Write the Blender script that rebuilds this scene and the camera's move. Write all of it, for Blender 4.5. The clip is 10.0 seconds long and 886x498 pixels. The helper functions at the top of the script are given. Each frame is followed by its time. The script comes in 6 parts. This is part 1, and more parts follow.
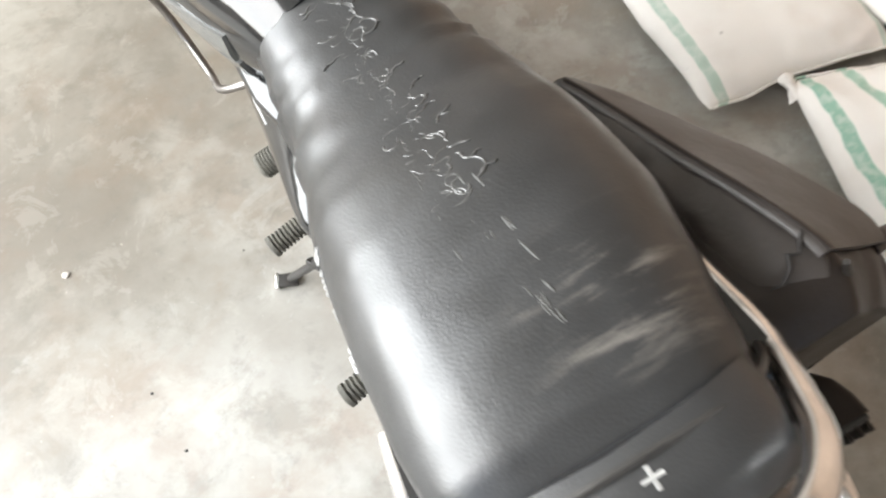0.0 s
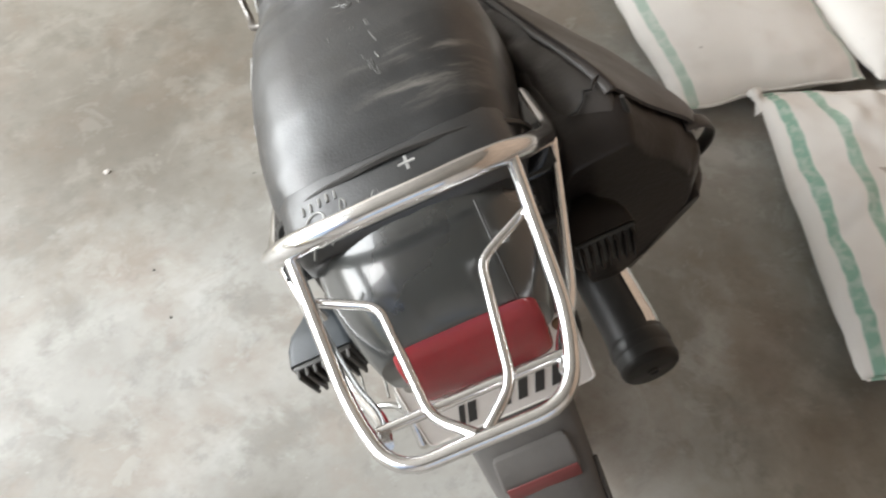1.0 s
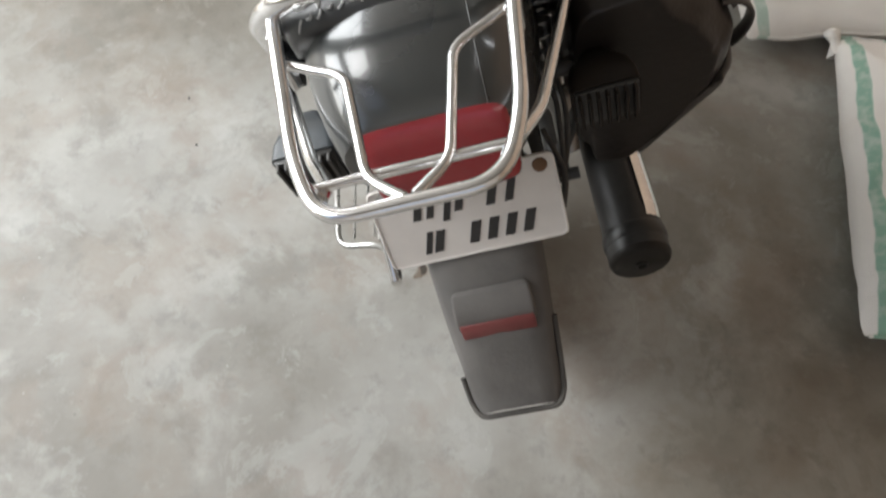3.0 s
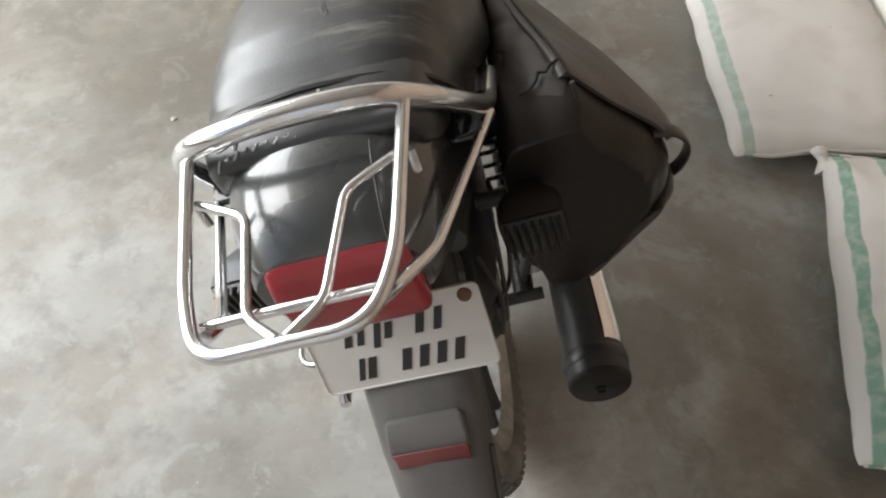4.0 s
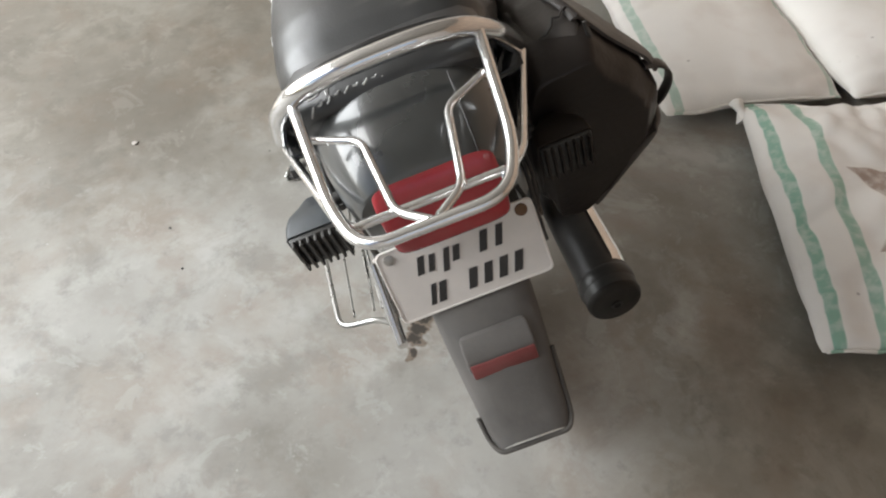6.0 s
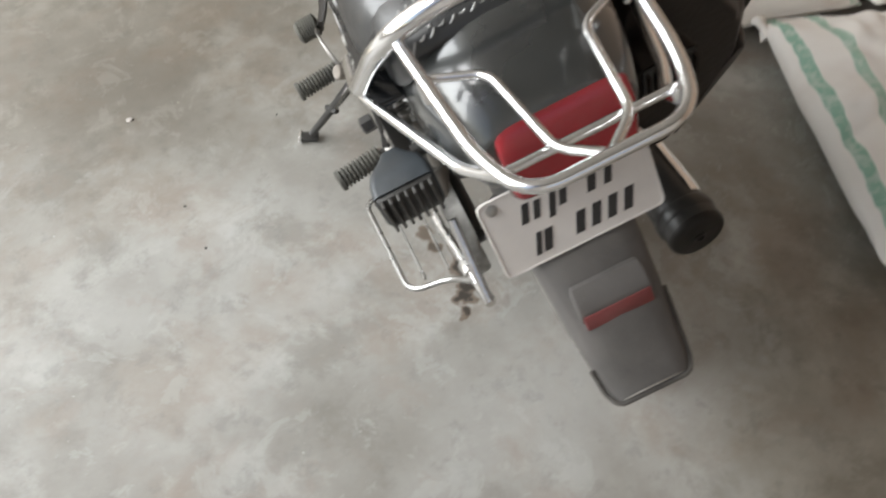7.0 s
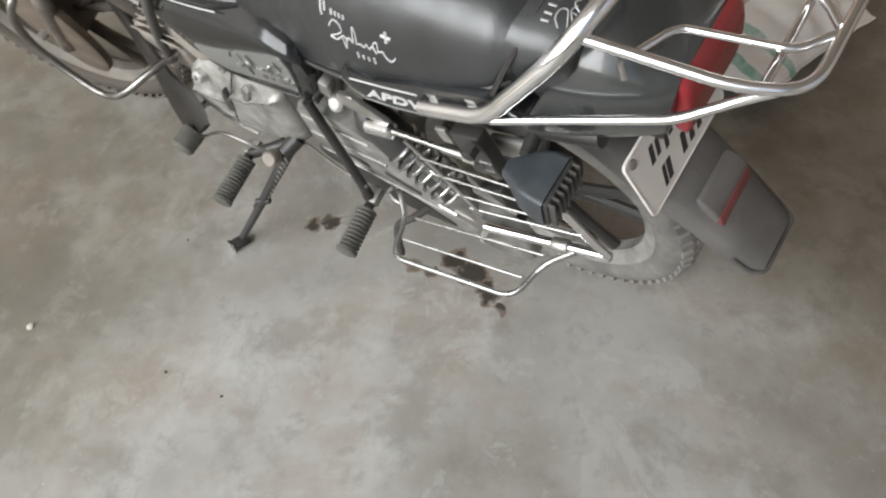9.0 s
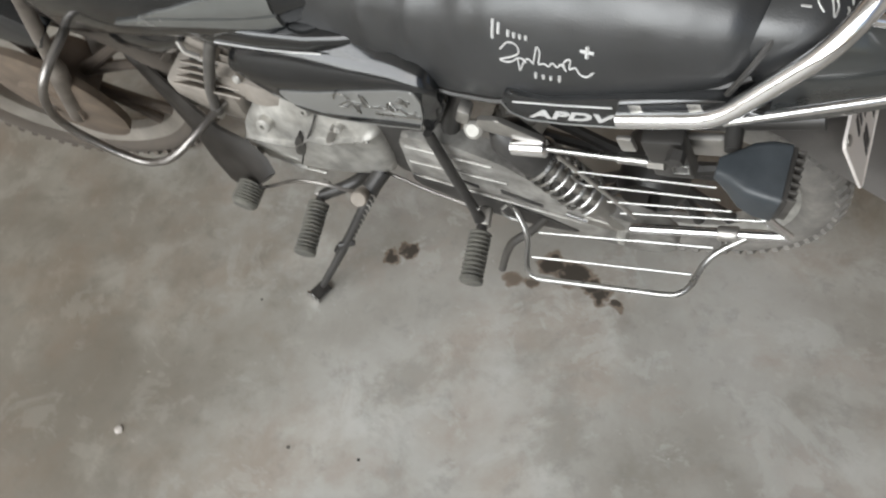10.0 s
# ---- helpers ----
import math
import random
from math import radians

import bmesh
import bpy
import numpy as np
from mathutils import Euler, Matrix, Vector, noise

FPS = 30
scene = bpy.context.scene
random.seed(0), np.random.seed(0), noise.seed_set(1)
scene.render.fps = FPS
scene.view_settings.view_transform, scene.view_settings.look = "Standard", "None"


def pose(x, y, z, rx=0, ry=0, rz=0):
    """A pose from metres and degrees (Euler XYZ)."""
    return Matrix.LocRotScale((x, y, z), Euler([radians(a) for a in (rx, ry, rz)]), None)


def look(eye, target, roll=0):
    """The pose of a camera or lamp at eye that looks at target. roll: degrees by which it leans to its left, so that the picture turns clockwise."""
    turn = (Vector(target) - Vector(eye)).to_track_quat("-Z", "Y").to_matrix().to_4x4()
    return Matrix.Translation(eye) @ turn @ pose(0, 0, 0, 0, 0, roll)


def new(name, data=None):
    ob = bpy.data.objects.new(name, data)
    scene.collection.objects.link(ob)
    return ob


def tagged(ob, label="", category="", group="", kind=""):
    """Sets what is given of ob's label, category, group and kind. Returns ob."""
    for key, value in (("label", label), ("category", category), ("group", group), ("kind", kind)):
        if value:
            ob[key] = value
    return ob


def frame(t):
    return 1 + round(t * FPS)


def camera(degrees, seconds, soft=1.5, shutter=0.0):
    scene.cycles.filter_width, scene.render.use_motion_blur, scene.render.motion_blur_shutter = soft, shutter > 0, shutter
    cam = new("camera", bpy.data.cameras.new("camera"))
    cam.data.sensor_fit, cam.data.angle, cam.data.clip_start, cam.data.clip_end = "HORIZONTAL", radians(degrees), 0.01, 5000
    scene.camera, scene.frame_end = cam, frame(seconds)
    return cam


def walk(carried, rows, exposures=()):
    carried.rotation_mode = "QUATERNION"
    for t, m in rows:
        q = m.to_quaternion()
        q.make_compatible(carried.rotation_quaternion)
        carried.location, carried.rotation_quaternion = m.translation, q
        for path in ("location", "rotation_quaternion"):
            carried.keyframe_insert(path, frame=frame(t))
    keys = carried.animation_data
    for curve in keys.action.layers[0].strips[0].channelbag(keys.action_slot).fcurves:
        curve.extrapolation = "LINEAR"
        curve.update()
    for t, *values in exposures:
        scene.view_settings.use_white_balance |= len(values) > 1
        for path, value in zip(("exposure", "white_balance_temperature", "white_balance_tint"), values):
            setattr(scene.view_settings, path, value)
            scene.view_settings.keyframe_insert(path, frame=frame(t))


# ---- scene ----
cam = camera(63.8, 10.0, soft=2.1, shutter=0.25)
PATH = [
    (0, (-0.353, -0.115, 1.272), (-0.1501, 0.3158, 0.3934), -2.87),
    (0.3, (-0.351, -0.254, 1.303), (-0.1145, 0.2395, 0.4660), 1.40),
    (0.5, (-0.352, -0.378, 1.289), (-0.1174, 0.1504, 0.4724), 1.38),
    (0.7, (-0.335, -0.438, 1.318), (-0.1096, 0.0578, 0.4793), 2.50),
    (0.8, (-0.3287, -0.4712, 1.3058), (-0.1208, 0.0446, 0.4747), 0.36),
    (0.9, (-0.3142, -0.4941, 1.3016), (-0.1213, 0.0456, 0.4822), 0.03),
    (1, (-0.297, -0.494, 1.301), (-0.1453, 0.0424, 0.4709), -2.41),
    (1.2, (-0.2527, -0.5140, 1.2920), (-0.1940, 0.0468, 0.4662), -7.24),
    (1.3, (-0.2303, -0.5283, 1.2805), (-0.2168, 0.0465, 0.4623), -7.10),
    (1.5, (-0.181, -0.554, 1.271), (-0.2363, 0.0114, 0.4486), -6.01),
    (1.6, (-0.1596, -0.5458, 1.2620), (-0.2304, -0.0210, 0.4137), -6.72),
    (1.8, (-0.1546, -0.5680, 1.2627), (-0.2038, -0.0435, 0.4127), -4.85),
    (2, (-0.159, -0.585, 1.288), (-0.1803, -0.0376, 0.4510), -4.11),
    (2.2, (-0.1765, -0.5904, 1.2830), (-0.1502, -0.0203, 0.4619), 0.92),
    (2.4, (-0.1959, -0.5895, 1.2707), (-0.2106, -0.0648, 0.4195), -5.78),
    (2.5, (-0.204, -0.588, 1.264), (-0.1927, -0.0805, 0.4021), -4.09),
    (2.6, (-0.2106, -0.5836, 1.2642), (-0.2021, -0.0941, 0.3922), -4.88),
    (2.8, (-0.2327, -0.5914, 1.2404), (-0.1761, -0.1449, 0.3474), 1.86),
    (3, (-0.243, -0.604, 1.238), (-0.1790, -0.1308, 0.3597), 1.89),
    (3.1, (-0.2547, -0.6105, 1.2365), (-0.1423, -0.0923, 0.3886), 5.60),
    (3.2, (-0.235, -0.571, 1.250), (-0.1046, -0.0503, 0.4067), 5.75),
    (4.3, (-0.118, -0.627, 1.267), (-0.1415, -0.0075, 0.4823), -5.72),
    (4.5, (-0.116, -0.651, 1.293), (-0.1360, -0.0221, 0.5158), -7.99),
    (4.7, (-0.1466, -0.6457, 1.2742), (-0.1047, -0.0026, 0.5095), -5.07),
    (4.9, (-0.1902, -0.6603, 1.2673), (-0.1096, -0.0022, 0.5187), -4.81),
    (5, (-0.211, -0.677, 1.282), (-0.0976, -0.0135, 0.5424), -1.89),
    (5.2, (-0.2407, -0.6978, 1.2918), (-0.1213, -0.0268, 0.5600), -2.42),
    (5.3, (-0.2490, -0.7011, 1.2921), (-0.1364, -0.0382, 0.5519), -3.26),
    (5.5, (-0.274, -0.720, 1.290), (-0.1494, -0.0833, 0.5290), -2.13),
    (5.7, (-0.290, -0.723, 1.282), (-0.1534, -0.1027, 0.5093), -1.29),
    (6.8, (-0.435, -0.681, 1.241), (-0.2325, -0.1069, 0.4478), 0.52),
    (7, (-0.461, -0.634, 1.211), (-0.2759, -0.0868, 0.3944), -2.54),
    (7.2, (-0.5034, -0.5619, 1.1857), (-0.3546, -0.0811, 0.3216), -9.09),
    (7.3, (-0.515, -0.534, 1.169), (-0.3899, -0.0613, 0.2961), -14.22),
    (7.4, (-0.5475, -0.5000, 1.1727), (-0.3907, -0.0367, 0.3005), -11.44),
    (7.5, (-0.563, -0.486, 1.175), (-0.4273, -0.0330, 0.2935), -13.94),
    (7.7, (-0.5795, -0.4582, 1.1697), (-0.4217, -0.0336, 0.2782), -11.47),
    (7.8, (-0.5916, -0.4582, 1.1640), (-0.4131, -0.0466, 0.2703), -8.72),
    (8, (-0.613, -0.458, 1.167), (-0.4068, -0.0459, 0.2792), -9.50),
    (8.1, (-0.617, -0.438, 1.173), (-0.3477, -0.0160, 0.3074), -7.65),
    (8.2, (-0.675, -0.429, 1.207), (-0.3993, 0.0020, 0.3477), -11.27),
    (8.3, (-0.7037, -0.4194, 1.2141), (-0.4081, 0.0010, 0.3563), -11.35),
    (8.5, (-0.761, -0.403, 1.229), (-0.4131, -0.0028, 0.3812), -11.45),
    (8.6, (-0.7832, -0.4093, 1.2392), (-0.4426, 0.0035, 0.3945), -14.37),
    (8.8, (-0.8323, -0.3958, 1.2404), (-0.4291, 0.0047, 0.4176), -8.71),
    (9, (-0.841, -0.368, 1.238), (-0.3829, 0.0037, 0.4307), -5.75),
    (9.2, (-0.8452, -0.3256, 1.2306), (-0.3693, 0.0277, 0.4252), -6.78),
    (9.3, (-0.8551, -0.2919, 1.2323), (-0.3641, 0.0400, 0.4268), -5.70),
    (9.5, (-0.851, -0.206, 1.224), (-0.3767, 0.0889, 0.3941), -7.30),
    (9.7, (-0.861, -0.119, 1.230), (-0.3951, 0.1630, 0.3914), -7.58),
    (9.8, (-0.8864, -0.0770, 1.2257), (-0.4143, 0.1963, 0.3876), -6.77),
    (10, (-0.915, -0.031, 1.236), (-0.4266, 0.2510, 0.4098), -9.61),
]
EXPOSURE = [(0.0, 0.84), (0.4, 0.80), (0.7, 0.68), (1.0, 0.30), (1.5, 0.10), (3.0, 0.0), (5.0, 0.05), (7.0, -0.03), (8.5, -0.12), (10.0, -0.38)]
walk(cam, [(t, look(eye, target, roll)) for t, eye, target, roll in PATH], EXPOSURE)

# ---- world and light ----
world = bpy.data.worlds.new("world")
scene.world = world
world.use_nodes = True
wn = world.node_tree.nodes
sky = wn.new("ShaderNodeTexSky")
sky.sky_type, sky.sun_disc = "NISHITA", False
sky.sun_elevation, sky.sun_rotation = radians(40), radians(-90)
world.node_tree.links.new(sky.outputs[0], wn["Background"].inputs[0])
wn["Background"].inputs[1].default_value = 0.1


def area_lamp(name, m, sx, sy, power, colour):
    d = bpy.data.lights.new(name, "AREA")
    d.shape, d.size, d.size_y, d.energy, d.color = "RECTANGLE", sx, sy, power, colour
    ob = new(name, d)
    ob.matrix_world = m
    return ob


# daylight comes in on the open west side, between the roof's edge and a low wall; the weak lamp behind is an added fill
area_lamp("open_side_daylight", look((-3.85, 2.3, 2.32), (-2.93, 2.3, 1.93)), 6.0, 3.2, 500, (0.980, 1.0, 1.0))
area_lamp("rear_fill_lamp", look((-0.6, -3.1, 2.1), (0, 0.3, 0.2)), 2.2, 1.1, 2, (1.0, 0.985, 0.965))


# ---- materials ----
def material(name, colour, rough=0.5, metal=0.0, coat=0.0, vary=0.25, scale=18.0, fine=160.0, bump=0.15, dust=0.0, dust_colour=(0.42, 0.38, 0.33), spec=0.5):
    """Two scales of noise on colour and roughness, fine relief, and dust that lies in patches."""
    m = bpy.data.materials.new(name)
    m.use_nodes = True
    n, l = m.node_tree.nodes, m.node_tree.links
    b = n["Principled BSDF"]
    tc = n.new("ShaderNodeTexCoord")

    def noise_tex(s, detail=4.0, rough_=0.6):
        t = n.new("ShaderNodeTexNoise")
        t.inputs["Scale"].default_value, t.inputs["Detail"].default_value, t.inputs["Roughness"].default_value = s, detail, rough_
        l.new(tc.outputs["Object"], t.inputs["Vector"])
        return t

    def ramp(src, a, b_, lo, hi):
        r = n.new("ShaderNodeMapRange")
        for i, v in enumerate((a, b_, lo, hi), 1):
            r.inputs[i].default_value = v
        l.new(src, r.inputs[0])
        return r.outputs[0]

    big, small = noise_tex(scale), noise_tex(fine, 3.0)
    mix = n.new("ShaderNodeMix")
    mix.data_type = "RGBA"
    mix.inputs["A"].default_value = (*[c * (1 - vary) for c in colour], 1)
    mix.inputs["B"].default_value = (*[min(1, c * (1 + vary)) for c in colour], 1)
    l.new(ramp(big.outputs[0], 0.3, 0.7, 0, 1), mix.inputs["Factor"])
    out = mix.outputs["Result"]
    rough_out = ramp(big.outputs[0], 0.3, 0.7, max(0.02, rough * (1 - 0.5 * vary)), min(1, rough * (1 + 0.6 * vary)))
    if dust > 0:
        dn = noise_tex(scale * 0.6, 6.0, 0.7)
        f = ramp(dn.outputs[0], 0.35, 0.75, dust * 0.3, dust)
        mx = n.new("ShaderNodeMix")
        mx.data_type = "RGBA"
        mx.inputs["B"].default_value = (*dust_colour, 1)
        l.new(out, mx.inputs["A"])
        l.new(f, mx.inputs["Factor"])
        out = mx.outputs["Result"]
        mr = n.new("ShaderNodeMath")
        mr.operation, mr.use_clamp = "ADD", True
        l.new(rough_out, mr.inputs[0])
        l.new(ramp(dn.outputs[0], 0.35, 0.75, 0, dust * 0.6), mr.inputs[1])
        rough_out = mr.outputs[0]
    l.new(out, b.inputs["Base Color"])
    l.new(rough_out, b.inputs["Roughness"])
    b.inputs["Metallic"].default_value = metal
    b.inputs["Coat Weight"].default_value = coat
    b.inputs["Specular IOR Level"].default_value = spec
    if bump > 0:
        bp = n.new("ShaderNodeBump")
        bp.inputs["Strength"].default_value, bp.inputs["Distance"].default_value = bump, 0.002
        l.new(small.outputs[0], bp.inputs["Height"])
        l.new(bp.outputs[0], b.inputs["Normal"])
    return m


CHROME = material("chrome", (0.86, 0.86, 0.865), 0.15, 1.0, vary=0.10, scale=30, bump=0.03, dust=0.02)
DULL_CHROME = material("dulled_chrome", (0.25, 0.24, 0.23), 0.28, 0.95, vary=0.35, scale=24, bump=0.06, dust=0.28, dust_colour=(0.20, 0.17, 0.14))
WIRE = material("guard_chrome", (0.44, 0.44, 0.43), 0.26, 1.0, vary=0.2, scale=30, bump=0.04, dust=0.12)
FORK = material("dull_brown_fork_metal", (0.22, 0.20, 0.18), 0.42, 0.6, scale=18, vary=0.4, bump=0.15, dust=0.45, dust_colour=(0.17, 0.14, 0.11))
CAST = material("brown_stained_casting", (0.27, 0.25, 0.225), 0.55, 0.25, scale=22, vary=0.35, bump=0.35, dust=0.4, dust_colour=(0.25, 0.20, 0.15))
ARM = material("road_worn_black_paint", (0.020, 0.018, 0.016), 0.46, scale=20, vary=0.4, bump=0.12, dust=0.06, dust_colour=(0.17, 0.15, 0.125), spec=0.22)
STEEL = material("dull_steel", (0.42, 0.41, 0.39), 0.35, 0.9, dust=0.3, bump=0.1)
ALLOY = material("cast_alloy", (0.46, 0.455, 0.43), 0.36, 0.55, scale=26, vary=0.4, dust=0.42, dust_colour=(0.30, 0.275, 0.235), bump=0.3)
MUDDY = material("muddy_alloy", (0.095, 0.080, 0.068), 0.6, 0.2, scale=16, vary=0.4, dust=0.6, dust_colour=(0.115, 0.085, 0.062), bump=0.3)
MUD_RIM = material("mud_stained_rim", (0.24, 0.225, 0.20), 0.5, 0.4, scale=14, vary=0.35, dust=0.5, dust_colour=(0.20, 0.165, 0.13), bump=0.3)
SILVER = material("silver_paint", (0.23, 0.235, 0.23), 0.28, 0.35, coat=0.3, vary=0.08, bump=0.03, dust=0.15)
STRIPE = material("grey_tank_stripe", (0.15, 0.155, 0.15), 0.25, 0.3, coat=0.4, vary=0.1, bump=0.02, dust=0.05)
GLOSS = material("gloss_black", (0.008, 0.009, 0.010), 0.12, 0.0, coat=0.35, vary=0.2, bump=0.012, dust=0.01)
COWL = material("satin_black_cowl", (0.020, 0.022, 0.022), 0.26, 0.0, coat=0.75, vary=0.3, scale=8, bump=0.012, dust=0.07, dust_colour=(0.38, 0.40, 0.385), spec=0.9)
PLASTIC = material("black_plastic", (0.020, 0.020, 0.020), 0.38, bump=0.12, dust=0.08)
FRAME = material("frame_black", (0.020, 0.0195, 0.019), 0.36, bump=0.1, dust=0.06)
RUBBER = material("rubber", (0.028, 0.027, 0.026), 0.7, bump=0.3, dust=0.22)
MUD_TYRE = material("muddy_tyre_rubber", (0.055, 0.047, 0.040), 0.8, bump=0.3, dust=0.6, dust_colour=(0.15, 0.125, 0.10))
TYRE = material("tyre_rubber", (0.05, 0.049, 0.047), 0.8, bump=0.3, dust=0.9, dust_colour=(0.33, 0.31, 0.28))
PEG = material("dusty_peg_rubber", (0.05, 0.049, 0.046), 0.75, scale=40, bump=0.3, dust=0.5, dust_colour=(0.24, 0.23, 0.19))
DUSTY = material("dusty_mudguard_plastic", (0.065, 0.062, 0.060), 0.55, scale=13, vary=0.5, bump=0.25, dust=0.55, dust_colour=(0.20, 0.184, 0.168))
RED = material("red_lens", (0.33, 0.012, 0.022), 0.22, coat=0.4, vary=0.12, bump=0.03, dust=0.06)
REFLECTOR = material("red_reflector", (0.19, 0.016, 0.020), 0.35, vary=0.15, bump=0.3, dust=0.2)
PLATE = material("white_plate_paint", (0.74, 0.70, 0.66), 0.4, vary=0.06, bump=0.05, dust=0.08)
INK = material("black_ink", (0.03, 0.028, 0.027), 0.5, vary=0.2, bump=0)
PRINT = material("pale_print", (0.54, 0.54, 0.53), 0.5, vary=0.15, bump=0)
WORN_PRINT = material("worn_silver_print", (0.42, 0.42, 0.41), 0.4, 0.3, vary=0.4, scale=60, bump=0.05)
# paler than the seat: the glint on raised strokes is put into the colour
RELIEF = material("glinting_relief", (0.075, 0.075, 0.073), 0.3, bump=0.1, spec=0.8)
CHAINCASE = material("oily_chain_case", (0.27, 0.265, 0.25), 0.36, 0.45, scale=24, vary=0.6, bump=0.2, dust=0.3, dust_colour=(0.36, 0.33, 0.29))
RUST = material("rusty_screw", (0.16, 0.09, 0.05), 0.7, 0.3, bump=0.4)
REXINE = material("black_rexine", (0.0165, 0.0122, 0.0100), 0.40, scale=12, bump=0.35, fine=110, spec=0.38, dust=0.04, dust_colour=(0.28, 0.24, 0.22))
LID = material("worn_rexine_flap", (0.031, 0.027, 0.025), 0.36, scale=14, bump=0.3, fine=120, dust=0.24, dust_colour=(0.22, 0.19, 0.17))
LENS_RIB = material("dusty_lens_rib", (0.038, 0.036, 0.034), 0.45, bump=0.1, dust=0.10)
# darker copy for the right indicator: the bag's shade is put into the colour
SHADED_LENS = material("shaded_indicator", (0.014, 0.009, 0.0065), 0.5, bump=0.08, dust=0.03, spec=0.25)
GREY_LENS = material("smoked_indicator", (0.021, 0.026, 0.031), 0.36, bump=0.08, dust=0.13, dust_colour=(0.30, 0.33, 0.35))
PLASTER = material("wall_plaster", (0.50, 0.465, 0.43), 0.85, scale=2.0, bump=0.3, dust=0.15)
# tones of the unseen ceiling and east wall, set for the light they bounce
CEILING = material("dark_unseen_ceiling", (0.29, 0.275, 0.255), 0.85, scale=2.0, bump=0.3, dust=0.15)
BROWN = material("bare_brown_wall", (0.29, 0.21, 0.155), 0.85, scale=2.0, bump=0.3, dust=0.1)
MUD = material("brown_mud_dust", (0.085, 0.064, 0.046), 0.9, scale=24, vary=0.45, bump=0.4, dust=0.4, dust_colour=(0.16, 0.125, 0.095))
CREAM = material("cream_cloth", (0.62, 0.53, 0.42), 0.8, scale=9, bump=0.4)


def seat_material():
    m = material("black_leatherette", (0.012, 0.0128, 0.014), 0.35, scale=7, vary=0.4, fine=260, bump=0.14, dust=0.04, dust_colour=(0.36, 0.37, 0.37), spec=0.95)
    n, l = m.node_tree.nodes, m.node_tree.links
    b = n["Principled BSDF"]
    tc = n.new("ShaderNodeTexCoord")
    # blotchy sheen where the cover is rubbed, and a pebbled grain
    rub = n.new("ShaderNodeTexNoise")
    rub.inputs["Scale"].default_value, rub.inputs["Detail"].default_value, rub.inputs["Roughness"].default_value = 22.0, 3.0, 0.55
    l.new(tc.outputs["Object"], rub.inputs["Vector"])
    rr = n.new("ShaderNodeMapRange")
    for i, v in enumerate((0.35, 0.68, 0.32, 0.46), 1):
        rr.inputs[i].default_value = v
    l.new(rub.outputs[0], rr.inputs[0])
    l.new(rr.outputs[0], b.inputs["Roughness"])
    grain = n.new("ShaderNodeTexVoronoi")
    grain.inputs["Scale"].default_value = 420.0
    l.new(tc.outputs["Object"], grain.inputs["Vector"])
    add = n.new("ShaderNodeMath")
    add.operation = "MULTIPLY_ADD"
    add.inputs[1].default_value = 0.7
    l.new(rub.outputs[0], add.inputs[0])
    l.new(grain.outputs["Distance"], add.inputs[2])
    gb = n.new("ShaderNodeBump")
    gb.inputs["Strength"].default_value, gb.inputs["Distance"].default_value = 0.085, 0.0018
    l.new(add.outputs[0], gb.inputs["Height"])
    l.new(gb.outputs[0], b.inputs["Normal"])
    # worn pale scuffs lying across the rear of the seat
    mp = n.new("ShaderNodeMapping")
    mp.inputs["Scale"].default_value = (7, 42, 6)
    mp.inputs["Rotation"].default_value = (0, 0, radians(-12))
    l.new(tc.outputs["Object"], mp.inputs["Vector"])
    t = n.new("ShaderNodeTexNoise")
    t.inputs["Scale"].default_value, t.inputs["Detail"].default_value, t.inputs["Roughness"].default_value = 1.0, 9.0, 0.72
    l.new(mp.outputs[0], t.inputs["Vector"])
    r = n.new("ShaderNodeMapRange")
    for i, v in enumerate((0.50, 0.70, 0.0, 0.48), 1):
        r.inputs[i].default_value = v
    l.new(t.outputs[0], r.inputs[0])
    # wear belt across the pillion seat, in the motorcycle's own metres
    sep = n.new("ShaderNodeSeparateXYZ")
    l.new(tc.outputs["Object"], sep.inputs[0])

    def belt(axis, centre, half):
        s = n.new("ShaderNodeMath")
        s.operation = "SUBTRACT"
        s.inputs[1].default_value = centre
        l.new(sep.outputs[axis], s.inputs[0])
        a = n.new("ShaderNodeMath")
        a.operation = "ABSOLUTE"
        l.new(s.outputs[0], a.inputs[0])
        q = n.new("ShaderNodeMapRange")
        q.interpolation_type = "SMOOTHSTEP"
        for i, v in enumerate((half * 0.3, half, 1.0, 0.0), 1):
            q.inputs[i].default_value = v
        l.new(a.outputs[0], q.inputs[0])
        return q.outputs[0]

    def times(p, q):
        k = n.new("ShaderNodeMath")
        k.operation = "MULTIPLY"
        l.new(p, k.inputs[0])
        l.new(q, k.inputs[1])
        return k.outputs[0]

    mask = times(times(belt("Y", 0.010, 0.080), belt("X", 0.060, 0.085)), r.outputs[0])
    src = b.inputs["Base Color"].links[0].from_socket
    mx = n.new("ShaderNodeMix")
    mx.data_type = "RGBA"
    mx.inputs["B"].default_value = (0.36, 0.33, 0.29, 1)
    l.new(src, mx.inputs["A"])
    l.new(mask, mx.inputs["Factor"])
    l.new(mx.outputs["Result"], b.inputs["Base Color"])
    return m


SEAT = seat_material()


